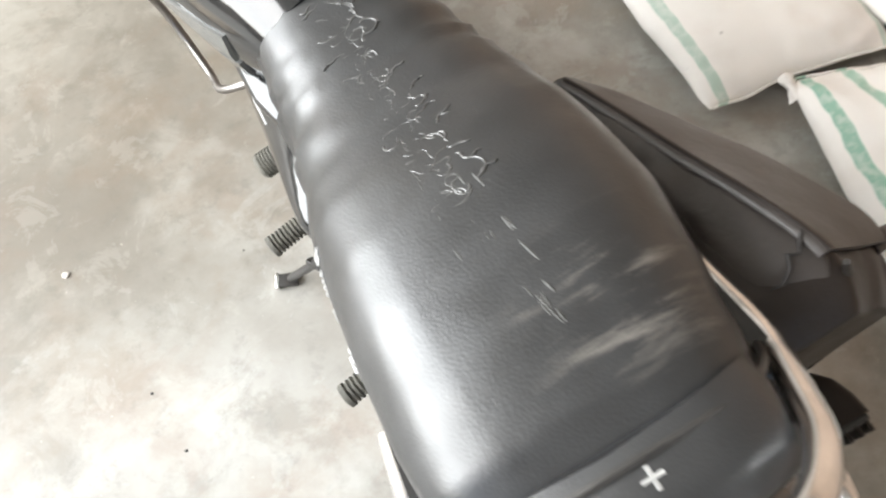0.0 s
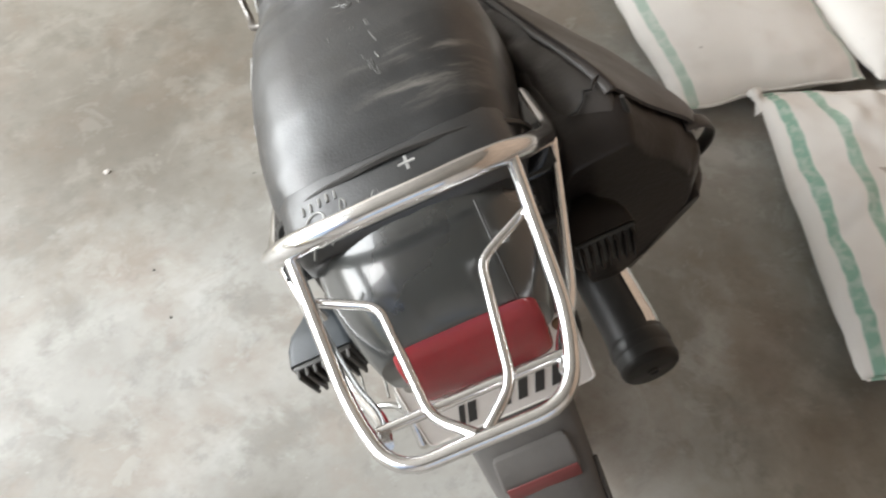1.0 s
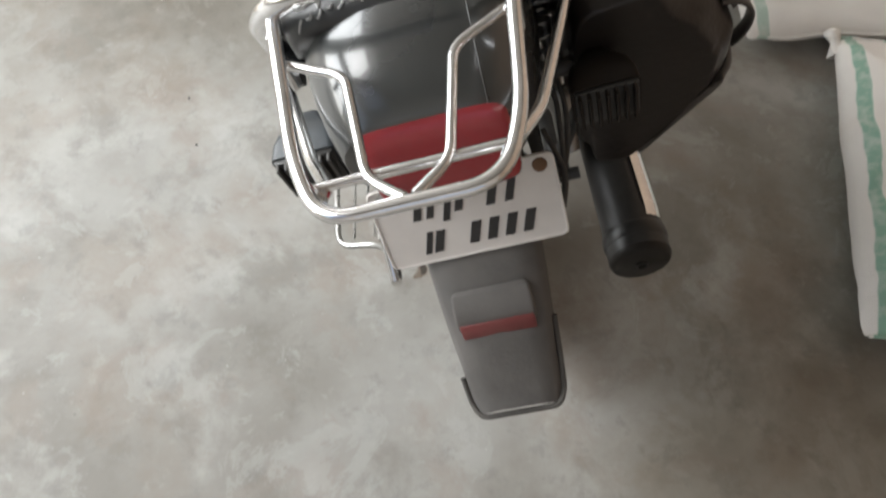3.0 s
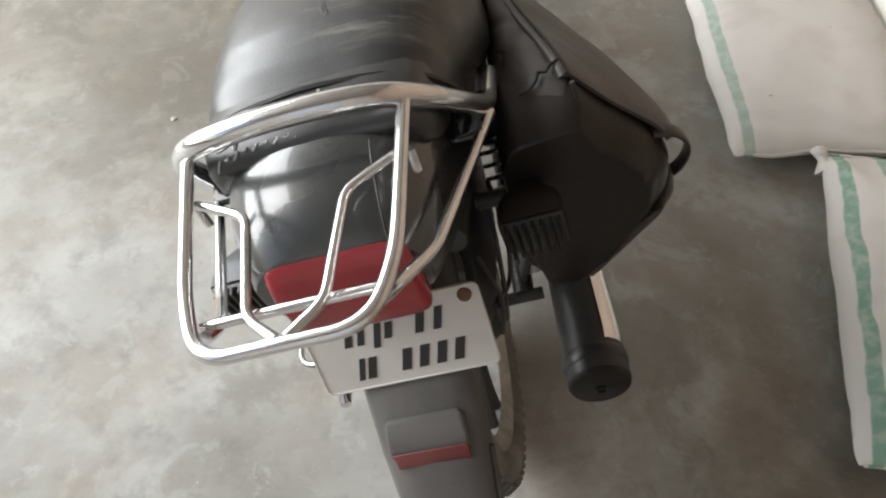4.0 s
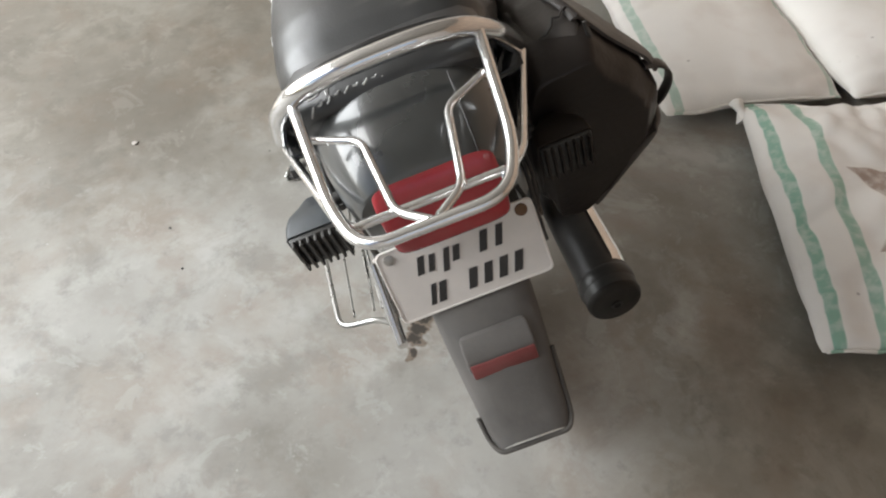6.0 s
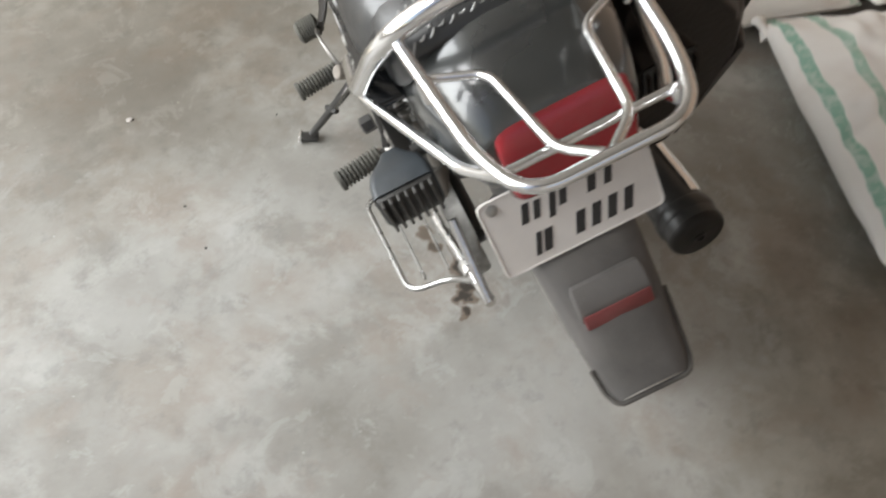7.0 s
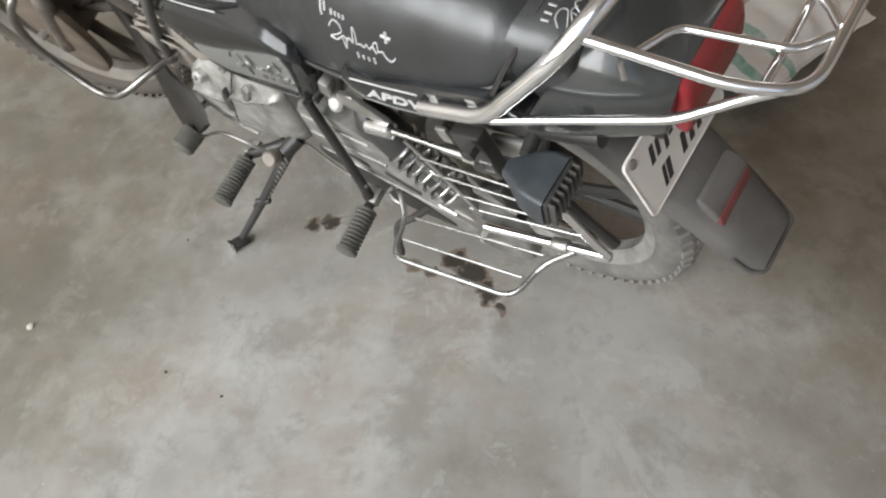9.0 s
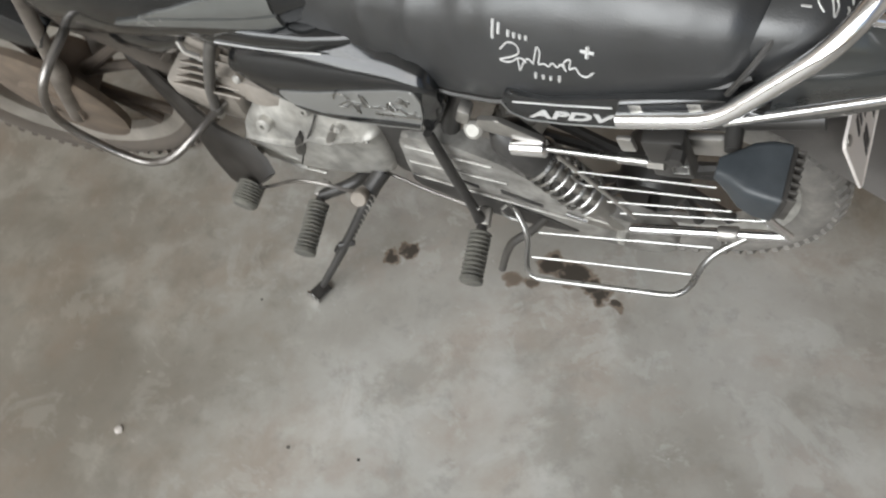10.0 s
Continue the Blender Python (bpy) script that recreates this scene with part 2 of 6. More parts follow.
def concrete():
    m = bpy.data.materials.new("polished_concrete")
    m.use_nodes = True
    n, l = m.node_tree.nodes, m.node_tree.links
    b = n["Principled BSDF"]
    tc = n.new("ShaderNodeTexCoord")

    def tex(s, d=6.0, r=0.6, dist=0.0):
        t = n.new("ShaderNodeTexNoise")
        t.inputs["Scale"].default_value, t.inputs["Detail"].default_value, t.inputs["Roughness"].default_value, t.inputs["Distortion"].default_value = s, d, r, dist
        l.new(tc.outputs["Object"], t.inputs["Vector"])
        return t.outputs[0]

    def rng(src, a, b_, lo, hi, smooth=True):
        r = n.new("ShaderNodeMapRange")
        r.interpolation_type = "SMOOTHSTEP" if smooth else "LINEAR"
        for i, v in enumerate((a, b_, lo, hi), 1):
            r.inputs[i].default_value = v
        l.new(src, r.inputs[0])
        return r.outputs[0]

    def mixed(a, col, f, how="MIX"):
        x = n.new("ShaderNodeMix")
        x.data_type, x.blend_type = "RGBA", how
        if isinstance(a, tuple):
            x.inputs["A"].default_value = (*a, 1)
        else:
            l.new(a, x.inputs["A"])
        x.inputs["B"].default_value = (*col, 1)
        l.new(f, x.inputs["Factor"])
        return x.outputs["Result"]

    c = mixed((0.265, 0.250, 0.222), (0.400, 0.395, 0.370), rng(tex(1.5, 8, 0.6, 0.15), 0.36, 0.62, 0, 1))
    c = mixed(c, (0.49, 0.488, 0.462), rng(tex(3.6, 12, 0.62, 0.3), 0.50, 0.64, 0, 0.55))
    c = mixed(c, (0.205, 0.192, 0.165), rng(tex(4.8, 12, 0.66, 0.3), 0.50, 0.64, 0, 0.52))
    c = mixed(c, (0.29, 0.243, 0.195), rng(tex(3.1, 10, 0.64, 0.2), 0.46, 0.66, 0, 0.55))
    c = mixed(c, (0.21, 0.208, 0.190), rng(tex(17.0, 8, 0.72, 0.2), 0.53, 0.66, 0, 0.36))
    c = mixed(c, (0.52, 0.515, 0.49), rng(tex(11.0, 10, 0.72, 0.2), 0.56, 0.69, 0, 0.28))
    c = mixed(c, (0.30, 0.240, 0.198), rng(tex(6.3, 12, 0.7, 0.5), 0.53, 0.62, 0, 0.24))
    c = mixed(c, (0.47, 0.475, 0.455), rng(tex(7.9, 12, 0.7, 0.6), 0.55, 0.60, 0, 0.30))
    c = mixed(c, (0.56, 0.55, 0.52), rng(tex(70.0, 2, 0.5), 0.74, 0.79, 0, 0.6))
    c = mixed(c, (0.13, 0.12, 0.11), rng(tex(48.0, 3, 0.6), 0.71, 0.78, 0, 0.45))
    # multiplied darker: a browner patch in front, and the motorcycle's brownish shade painted in by the sacks
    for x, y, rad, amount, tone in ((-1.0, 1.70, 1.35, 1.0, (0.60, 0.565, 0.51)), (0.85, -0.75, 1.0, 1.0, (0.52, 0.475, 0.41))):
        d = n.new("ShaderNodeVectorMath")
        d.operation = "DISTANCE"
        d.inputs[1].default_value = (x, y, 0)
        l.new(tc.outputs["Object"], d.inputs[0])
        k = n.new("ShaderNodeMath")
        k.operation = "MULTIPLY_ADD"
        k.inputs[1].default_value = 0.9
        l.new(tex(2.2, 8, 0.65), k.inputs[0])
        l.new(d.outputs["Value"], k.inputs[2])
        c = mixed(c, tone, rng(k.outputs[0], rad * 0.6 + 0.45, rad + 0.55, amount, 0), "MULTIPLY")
    # oil drips with ragged outlines
    warp = n.new("ShaderNodeTexNoise")
    warp.inputs["Scale"].default_value, warp.inputs["Detail"].default_value = 34.0, 4.0
    l.new(tc.outputs["Object"], warp.inputs["Vector"])
    off = n.new("ShaderNodeVectorMath")
    off.operation = "MULTIPLY_ADD"
    off.inputs[1].default_value = (0.055, 0.055, 0)
    l.new(warp.outputs["Color"], off.inputs[0])
    l.new(tc.outputs["Object"], off.inputs[2])
    sh = n.new("ShaderNodeVectorMath")
    sh.operation = "ADD"
    sh.inputs[1].default_value = (-0.0275, -0.0275, 0)
    l.new(off.outputs[0], sh.inputs[0])
    worst = None
    for x, y, rad, dark in STAINS:
        d = n.new("ShaderNodeVectorMath")
        d.operation = "DISTANCE"
        d.inputs[1].default_value = (x, y, 0)
        l.new(sh.outputs[0], d.inputs[0])
        f = rng(d.outputs["Value"], rad * 0.55, rad * 1.30, dark, 0)
        if worst is None:
            worst = f
        else:
            k = n.new("ShaderNodeMath")
            k.operation = "MAXIMUM"
            l.new(worst, k.inputs[0])
            l.new(f, k.inputs[1])
            worst = k.outputs[0]
    c = mixed(c, (0.15, 0.105, 0.070), rng(worst, 0.0, 0.35, 0, 0.75))
    c = mixed(c, (0.042, 0.035, 0.028), rng(worst, 0.45, 0.9, 0, 0.95))
    l.new(c, b.inputs["Base Color"])
    l.new(rng(tex(6.0, 6, 0.6), 0.3, 0.7, 0.48, 0.70), b.inputs["Roughness"])
    bp = n.new("ShaderNodeBump")
    bp.inputs["Strength"].default_value, bp.inputs["Distance"].default_value = 0.18, 0.003
    l.new(tex(60.0, 6, 0.7), bp.inputs["Height"])
    l.new(bp.outputs[0], b.inputs["Normal"])
    return m


STAINS = [(-0.235, 0.487, 0.017, 0.9), (-0.213, 0.455, 0.018, 0.95), (-0.205, 0.475, 0.012, 0.7), (-0.15, 0.16, 0.028, 0.95), (-0.155, 0.115, 0.03, 0.97),
          (-0.175, 0.075, 0.018, 0.95), (-0.19, 0.05, 0.02, 0.9), (-0.198, 0.015, 0.012, 0.85), (-0.205, 0.225, 0.02, 0.6), (-0.20, 0.19, 0.015, 0.7)]
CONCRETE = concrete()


def sack_material(name, stripes, patch=False):
    """Woven plastic: a fine crossed weave, green stripes along the sack, and a faded brown print where asked."""
    m = bpy.data.materials.new(name)
    m.use_nodes = True
    n, l = m.node_tree.nodes, m.node_tree.links
    b = n["Principled BSDF"]
    uv = n.new("ShaderNodeAttribute")
    uv.attribute_name = "cloth"
    sep = n.new("ShaderNodeSeparateXYZ")
    l.new(uv.outputs["Vector"], sep.inputs[0])

    def math_(op, a, b_=None, clamp=False):
        k = n.new("ShaderNodeMath")
        k.operation, k.use_clamp = op, clamp
        for i, v in enumerate((a, b_)):
            if v is None:
                continue
            if isinstance(v, (int, float)):
                k.inputs[i].default_value = v
            else:
                l.new(v, k.inputs[i])
        return k.outputs[0]

    def rng(src, a, b_, lo, hi):
        r = n.new("ShaderNodeMapRange")
        r.interpolation_type = "SMOOTHSTEP"
        for i, v in enumerate((a, b_, lo, hi), 1):
            r.inputs[i].default_value = v
        l.new(src, r.inputs[0])
        return r.outputs[0]

    nz = n.new("ShaderNodeTexNoise")
    nz.inputs["Scale"].default_value, nz.inputs["Detail"].default_value = 7.0, 6.0
    l.new(uv.outputs["Vector"], nz.inputs["Vector"])
    wob = math_("MULTIPLY", math_("SUBTRACT", nz.outputs[0], 0.5), 0.006)
    u = math_("ADD", sep.outputs[0], wob)
    base = n.new("ShaderNodeMix")
    base.data_type = "RGBA"
    base.inputs["A"].default_value, base.inputs["B"].default_value = (0.84, 0.815, 0.775, 1), (0.77, 0.725, 0.68, 1)
    l.new(rng(nz.outputs[0], 0.45, 0.72, 0, 1), base.inputs["Factor"])
    out = base.outputs["Result"]

    def over(src, col, f):
        x = n.new("ShaderNodeMix")
        x.data_type = "RGBA"
        x.inputs["B"].default_value = (*col, 1)
        l.new(src, x.inputs["A"])
        l.new(f, x.inputs["Factor"])
        return x.outputs["Result"]

    fade = n.new("ShaderNodeTexNoise")
    fade.inputs["Scale"].default_value, fade.inputs["Detail"].default_value = 45.0, 4.0
    l.new(uv.outputs["Vector"], fade.inputs["Vector"])
    for centre, half, strength in stripes:
        d = math_("ABSOLUTE", math_("SUBTRACT", u, centre))
        f = rng(d, half * 0.8, half * 1.1, 1, 0)
        f = math_("MULTIPLY", f, rng(fade.outputs[0], 0.3, 0.6, strength * 0.6, strength))
        out = over(out, (0.20, 0.42, 0.31), f)
    if patch:
        du = math_("ABSOLUTE", math_("SUBTRACT", u, 0.03))
        dv = math_("ABSOLUTE", math_("SUBTRACT", sep.outputs[1], -0.05))
        waist = math_("ADD", 0.045, math_("MULTIPLY", dv, 0.55))
        f = math_("MULTIPLY", rng(math_("SUBTRACT", du, waist), -0.004, 0.004, 1, 0), rng(dv, 0.118, 0.122, 1, 0))
        f = math_("MULTIPLY", f, rng(fade.outputs[0], 0.32, 0.6, 0.45, 0.85))
        out = over(out, (0.30, 0.20, 0.15), f)
    # specks of grime
    sp = n.new("ShaderNodeTexNoise")
    sp.inputs["Scale"].default_value, sp.inputs["Detail"].default_value = 22.0, 2.0
    l.new(uv.outputs["Vector"], sp.inputs["Vector"])
    out = over(out, (0.25, 0.22, 0.20), rng(sp.outputs[0], 0.72, 0.78, 0, 0.7))
    l.new(out, b.inputs["Base Color"])
    b.inputs["Roughness"].default_value = 0.5
    w1, w2 = n.new("ShaderNodeTexWave"), n.new("ShaderNodeTexWave")
    w1.bands_direction, w2.bands_direction = "X", "Y"
    for w in (w1, w2):
        w.inputs["Scale"].default_value = 90.0
        l.new(uv.outputs["Vector"], w.inputs["Vector"])
    bp = n.new("ShaderNodeBump")
    bp.inputs["Strength"].default_value, bp.inputs["Distance"].default_value = 0.25, 0.0015
    l.new(math_("ADD", math_("ADD", w1.outputs[0], w2.outputs[0]), math_("MULTIPLY", fade.outputs[0], 3.0)), bp.inputs["Height"])
    l.new(bp.outputs[0], b.inputs["Normal"])
    return m


# ---- mesh helpers ----
def part(name, bm, mat, parent=None, label="", sharp=40, smooth=True):
    """Links a bmesh as one mesh object under a thing or a part."""
    bmesh.ops.recalc_face_normals(bm, faces=bm.faces)
    me = bpy.data.meshes.new(name)
    bm.to_mesh(me)
    bm.free()
    me.materials.append(mat)
    if smooth:
        me.shade_smooth()
        me.set_sharp_from_angle(angle=radians(sharp))
    ob = new(name, me)
    if parent is not None:
        ob.parent = parent
    if label:
        ob["label"] = label
    return ob


def rounded(pts, r, n=5, closed=False):
    """A path with its corners rounded by arcs of about r."""
    pts = [Vector(p) for p in pts]
    out = []
    k = len(pts)
    for i, p in enumerate(pts):
        if not closed and i in (0, k - 1):
            out.append(p)
            continue
        a, b = pts[i - 1], pts[(i + 1) % k]
        d1, d2 = a - p, b - p
        cut = min(r[i] if isinstance(r, (list, tuple)) else r, d1.length * 0.48, d2.length * 0.48)
        s, e = p + d1.normalized() * cut, p + d2.normalized() * cut
        for j in range(n + 1):
            t = j / n
            out.append(s * (1 - t) ** 2 + p * 2 * t * (1 - t) + e * t * t)
    return out


def tube(pts, r, seg=10, bm=None, closed=False, caps=True):
    """A round bar along a path; r is a radius or one for each point."""
    bm = bm or bmesh.new()
    pts = [Vector(p) for p in pts]
    k = len(pts)
    radii = r if isinstance(r, (list, tuple)) else [r] * k
    rings, nrm = [], None
    for i, p in enumerate(pts):
        a = pts[i - 1] if (i > 0 or closed) else p
        b = pts[(i + 1) % k] if (i < k - 1 or closed) else p
        tan = (b - a).normalized()
        if nrm is None:
            nrm = tan.orthogonal().normalized()
        nrm = (nrm - tan * nrm.dot(tan)).normalized()
        bi = tan.cross(nrm)
        rings.append([bm.verts.new(p + (nrm * math.cos(2 * math.pi * j / seg) + bi * math.sin(2 * math.pi * j / seg)) * radii[i]) for j in range(seg)])
    for i in range(k if closed else k - 1):
        a, b = rings[i], rings[(i + 1) % k]
        for j in range(seg):
            bm.faces.new((a[j], a[(j + 1) % seg], b[(j + 1) % seg], b[j]))
    if caps and not closed:
        bm.faces.new(rings[0][::-1])
        bm.faces.new(rings[-1])
    return bm


def loft(rings, closed=True, caps=True, bm=None):
    """Skins rings of equally many points."""
    bm = bm or bmesh.new()
    vs = [[bm.verts.new(p) for p in ring] for ring in rings]
    k = len(vs[0])
    for a, b in zip(vs, vs[1:]):
        for j in range(k if closed else k - 1):
            bm.faces.new((a[j], a[(j + 1) % k], b[(j + 1) % k], b[j]))
    if caps:
        bm.faces.new(vs[0][::-1])
        bm.faces.new(vs[-1])
    return bm


def box(m, size, bevel=0.004, bm=None, seg=2):
    """A box with rounded edges at the pose m."""
    bm = bm or bmesh.new()
    made = bmesh.ops.create_cube(bm, size=1.0, matrix=m @ Matrix.Diagonal((*size, 1)))["verts"]
    if bevel > 0:
        edges = list({e for v in made for e in v.link_edges})
        bmesh.ops.bevel(bm, geom=edges, offset=bevel, segments=seg, affect="EDGES", profile=0.5)
    return bm


def prism(outline, x0, x1, bevel=0.004, bm=None):
    """An outline of (y, z) pushed from x0 to x1, with rounded rims."""
    bm = bm or bmesh.new()
    a = [bm.verts.new((x0, y, z)) for y, z in outline]
    b = [bm.verts.new((x1, y, z)) for y, z in outline]
    k = len(outline)
    f0, f1 = bm.faces.new(a), bm.faces.new(b[::-1])
    for i in range(k):
        bm.faces.new((a[i], b[i], b[(i + 1) % k], a[(i + 1) % k]))
    if bevel > 0:
        rims = [e for f in (f0, f1) for e in f.edges]
        bmesh.ops.bevel(bm, geom=rims, offset=bevel, segments=2, affect="EDGES", profile=0.5)
    return bm


def soft_outline(pts, r, n=4):
    return [(p.x, p.y) for p in rounded([(a, b, 0) for a, b in pts], r, n, closed=True)]


def lathe(profile, m, seg=28, bm=None):
    """Turns (along, radius) pairs round the local x axis of m."""
    bm = bm or bmesh.new()
    rings = [[m @ Vector((a, r * math.cos(2 * math.pi * j / seg), r * math.sin(2 * math.pi * j / seg))) for j in range(seg)] for a, r in profile]
    return loft(rings, True, True, bm)


def aim(a, b):
    """A pose at a whose x axis points to b."""
    a, b = Vector(a), Vector(b)
    return Matrix.Translation(a) @ (b - a).to_track_quat("X", "Z").to_matrix().to_4x4()


def lettering(name, text, m, size, mat, parent, depth=0.0006, shear=0.0):
    cu = bpy.data.curves.new(name, "FONT")
    cu.body, cu.size, cu.extrude, cu.shear, cu.align_x, cu.align_y = text, size, depth, shear, "CENTER", "CENTER"
    cu.offset = size * 0.03
    tmp = new("tmp", cu)
    dg = bpy.context.evaluated_depsgraph_get()
    me = bpy.data.meshes.new_from_object(tmp.evaluated_get(dg))
    bpy.data.objects.remove(tmp)
    me.transform(m)
    me.materials.clear()
    me.materials.append(mat)
    ob = new(name, me)
    ob.parent = parent
    return ob


def thing(name, m, label, category, group=""):
    e = new(name)
    e.empty_display_size = 0.1
    e.matrix_world = m
    return tagged(e, label, category, group)


# ---- structure ----
def wall_box(name, x0, x1, y0, y1, z0, z1, mat, label, category):
    bm = box(Matrix.Translation(((x0 + x1) / 2, (y0 + y1) / 2, (z0 + z1) / 2)), (x1 - x0, y1 - y0, z1 - z0), 0)
    return tagged(part(name, bm, mat, smooth=False), label, category, kind="structure")


bm = bmesh.new()
bmesh.ops.create_grid(bm, x_segments=4, y_segments=4, size=6.2)
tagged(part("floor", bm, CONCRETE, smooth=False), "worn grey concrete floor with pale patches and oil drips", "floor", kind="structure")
# walls and ceiling stay out of view, added to enclose and bounce the light
wall_box("wall_east", 2.6, 2.8, -3.4, 5.6, 0, 3.9, BROWN, "unseen plain wall added to bounce light", "wall")
bm = box(Matrix.Translation((-0.20, 1.2, 3.975)), (6.0, 9.2, 0.15), 0)
tagged(part("ceiling", bm, CEILING, smooth=False), "unseen ceiling, open to the sky along one side", "ceiling", kind="structure")


def wall_with_opening(name, along, at, thick, a0, a1, o0, o1, z0, z1, label):
    """A wall with one opening through it, along x or y."""
    bm = bmesh.new()
    for p, q, r, s in ((a0, o0, 0, 3.9), (o1, a1, 0, 3.9), (o0, o1, 0, z0), (o0, o1, z1, 3.9)):
        if q - p < 0.01 or s - r < 0.01:
            continue
        c, d = ((p + q) / 2, at, (r + s) / 2), (q - p, thick, s - r)
        if along == "y":
            c, d = (c[1], c[0], c[2]), (d[1], d[0], d[2])
        box(Matrix.Translation(c), d, 0, bm)
    return tagged(part(name, bm, PLASTER, smooth=False), label, "wall", kind="structure")


wall_box("wall_west", -4.75, -4.55, -3.4, 5.6, 0, 0.75, PLASTER, "unseen low wall added along the open side", "wall")
wall_box("wall_north", -4.75, 2.8, 5.6, 5.8, 0, 3.9, PLASTER, "unseen plain wall added to bounce light", "wall")
# opening added only to go with the fill lamp behind
wall_with_opening("wall_south", "x", -3.3, 0.2, -4.55, 2.6, -1.8, 0.6, 1.5, 2.7, "unseen wall with an opening added for the fill lamp")


# ---- the motorcycle, in its own metres: x right, y ahead of the rear axle, z up from the tyre ----
LEAN = 15.6
bike = thing("motorcycle", pose(0, 0, 0, 0, -LEAN, 0), "black commuter motorcycle with chrome rear rack, leaning on its side stand", "motorcycle")


def both(f):
    """Calls f for the left (-1) and the right (1) side."""
    for s in (-1, 1):
        f(s)


# wheels
def wheel(name, m, label, tread, metal, rubber, rim_metal):
    w = new(name)
    w.empty_display_size = 0.05
    w.parent, w.matrix_local = bike, m
    w["label"] = label
    ring = [(0.262 + 0.043 * math.cos(a) * (1.0 if math.cos(a) > 0 else 0.75), 0.041 * math.sin(a)) for a in [2 * math.pi * i / 16 for i in range(16)]]
    rows = [[Vector((x, r * math.cos(t), r * math.sin(t))) for r, x in ring] for t in [2 * math.pi * j / 72 for j in range(73)]]
    part("tyre", loft(rows, True, False), rubber, w)
    bm = bmesh.new()
    for j in range(tread):
        t = 2 * math.pi * j / tread
        for k, x in enumerate((-0.027, 0.0, 0.027)):
            tt = t + (0.5 * 2 * math.pi / tread if k == 1 else 0)
            r = 0.3035 if k == 1 else 0.296
            box(Matrix.Rotation(tt, 4, "X") @ Matrix.Translation((x, 0, r)) @ Matrix.Rotation(radians((-1, 0, 1)[k] * 34), 4, "Y"), (0.02, 0.013, 0.009), 0, bm)
    part("tread_block", bm, rubber, w, smooth=False)
    prof = [(0.026, 0.232), (0.030, 0.244), (0.024, 0.246), (0.018, 0.234), (0.0, 0.226), (-0.018, 0.234), (-0.024, 0.246), (-0.030, 0.244), (-0.026, 0.232), (-0.012, 0.212), (0.012, 0.212)]
    rows = [[Vector((x, r * math.cos(t), r * math.sin(t))) for x, r in prof] for t in [2 * math.pi * j / 72 for j in range(73)]]
    part("rim", loft(rows, True, False), rim_metal, w)
    part("hub", lathe([(-0.065, 0.015), (-0.064, 0.05), (-0.045, 0.062), (0.045, 0.062), (0.064, 0.05), (0.065, 0.015)], Matrix.Identity(4)), metal, w)
    for i in range(5):
        bm = bmesh.new()
        for d in (-0.16, 0.16):
            a = 2 * math.pi * i / 5 + 0.3
            p0 = Vector((0, 0.055 * math.cos(a), 0.055 * math.sin(a)))
            p1 = Vector((0, 0.218 * math.cos(a + d), 0.218 * math.sin(a + d)))
            q = (p1 - p0)
            tube([p0 + q * s for s in (0, 0.3, 0.7, 1)], [0.016, 0.012, 0.011, 0.013], 8, bm)
        part("spoke", bm, metal, w)
    return w


wheel("rear_wheel", pose(0, 0.010, 0.291) @ Matrix.Scale(0.955, 4), "dusty black tyre on a cast alloy rim", 64, FRAME, TYRE, ALLOY)
wheel("front_wheel", pose(-0.115, 1.195, 0.335, 0, 0, 15), "muddy black tyre on a mud-brown alloy rim", 64, MUDDY, MUD_TYRE, MUD_RIM)

# rear mudguard: curved plastic blade with turned-down rims
blade = [(0.12, 0.60, 0.060), (0.02, 0.645, 0.062), (-0.08, 0.655, 0.064), (-0.15, 0.622, 0.066), (-0.20, 0.582, 0.067), (-0.25, 0.545, 0.064), (-0.295, 0.510, 0.060), (-0.335, 0.470, 0.056), (-0.362, 0.444, 0.054), (-0.380, 0.428, 0.051)]
rows = []
for i, (y, z, h) in enumerate(blade):
    drop = 0.032 if i < 8 else 0.022
    rows.append([Vector((x, y + dy, z - dz)) for x, dy, dz in ((-h - 0.003, 0.012, drop), (-h, 0.004, 0.010), (-h + 0.008, 0, 0.002), (-h * 0.5, 0, -0.003), (0, 0, -0.005), (h * 0.5, 0, -0.003), (h - 0.008, 0, 0.002), (h, 0.004, 0.010), (h + 0.003, 0.012, drop),
                                                                    (h - 0.001, 0.014, drop), (h - 0.004, 0.008, 0.012), (0, 0.006, 0.000), (-h + 0.004, 0.008, 0.012), (-h + 0.001, 0.014, drop))])
guard = part("rear_mudguard", loft(rows), DUSTY, bike, "dusty grey-black plastic mudguard")
part("rim_bead", tube(rounded([(-0.0595, -0.338, 0.448), (-0.056, -0.366, 0.425), (-0.047, -0.383, 0.422), (0.047, -0.383, 0.422), (0.056, -0.366, 0.425), (0.0595, -0.335, 0.450), (0.063, -0.295, 0.484)], 0.012), 0.0034, 8), RUBBER, guard)
rows = []
for y, z, h, t in ((-0.268, 0.538, 0.042, 0.010), (-0.274, 0.540, 0.045, 0.018), (-0.286, 0.534, 0.046, 0.024), (-0.299, 0.5235, 0.046, 0.032), (-0.302, 0.5185, 0.0445, 0.030)):
    rows.append([Vector((p.x, y, p.y)) for p in rounded([(-h, z - t, 0), (h, z - t, 0), (h, z, 0), (-h, z, 0)], 0.005, 3, closed=True)])
part("reflector_housing", loft(rows), DUSTY, guard)
part("reflector", box(pose(0, -0.3035, 0.5065, -20, 0, 0), (0.086, 0.008, 0.024), 0.002), REFLECTOR, guard, "dull red reflector strip")
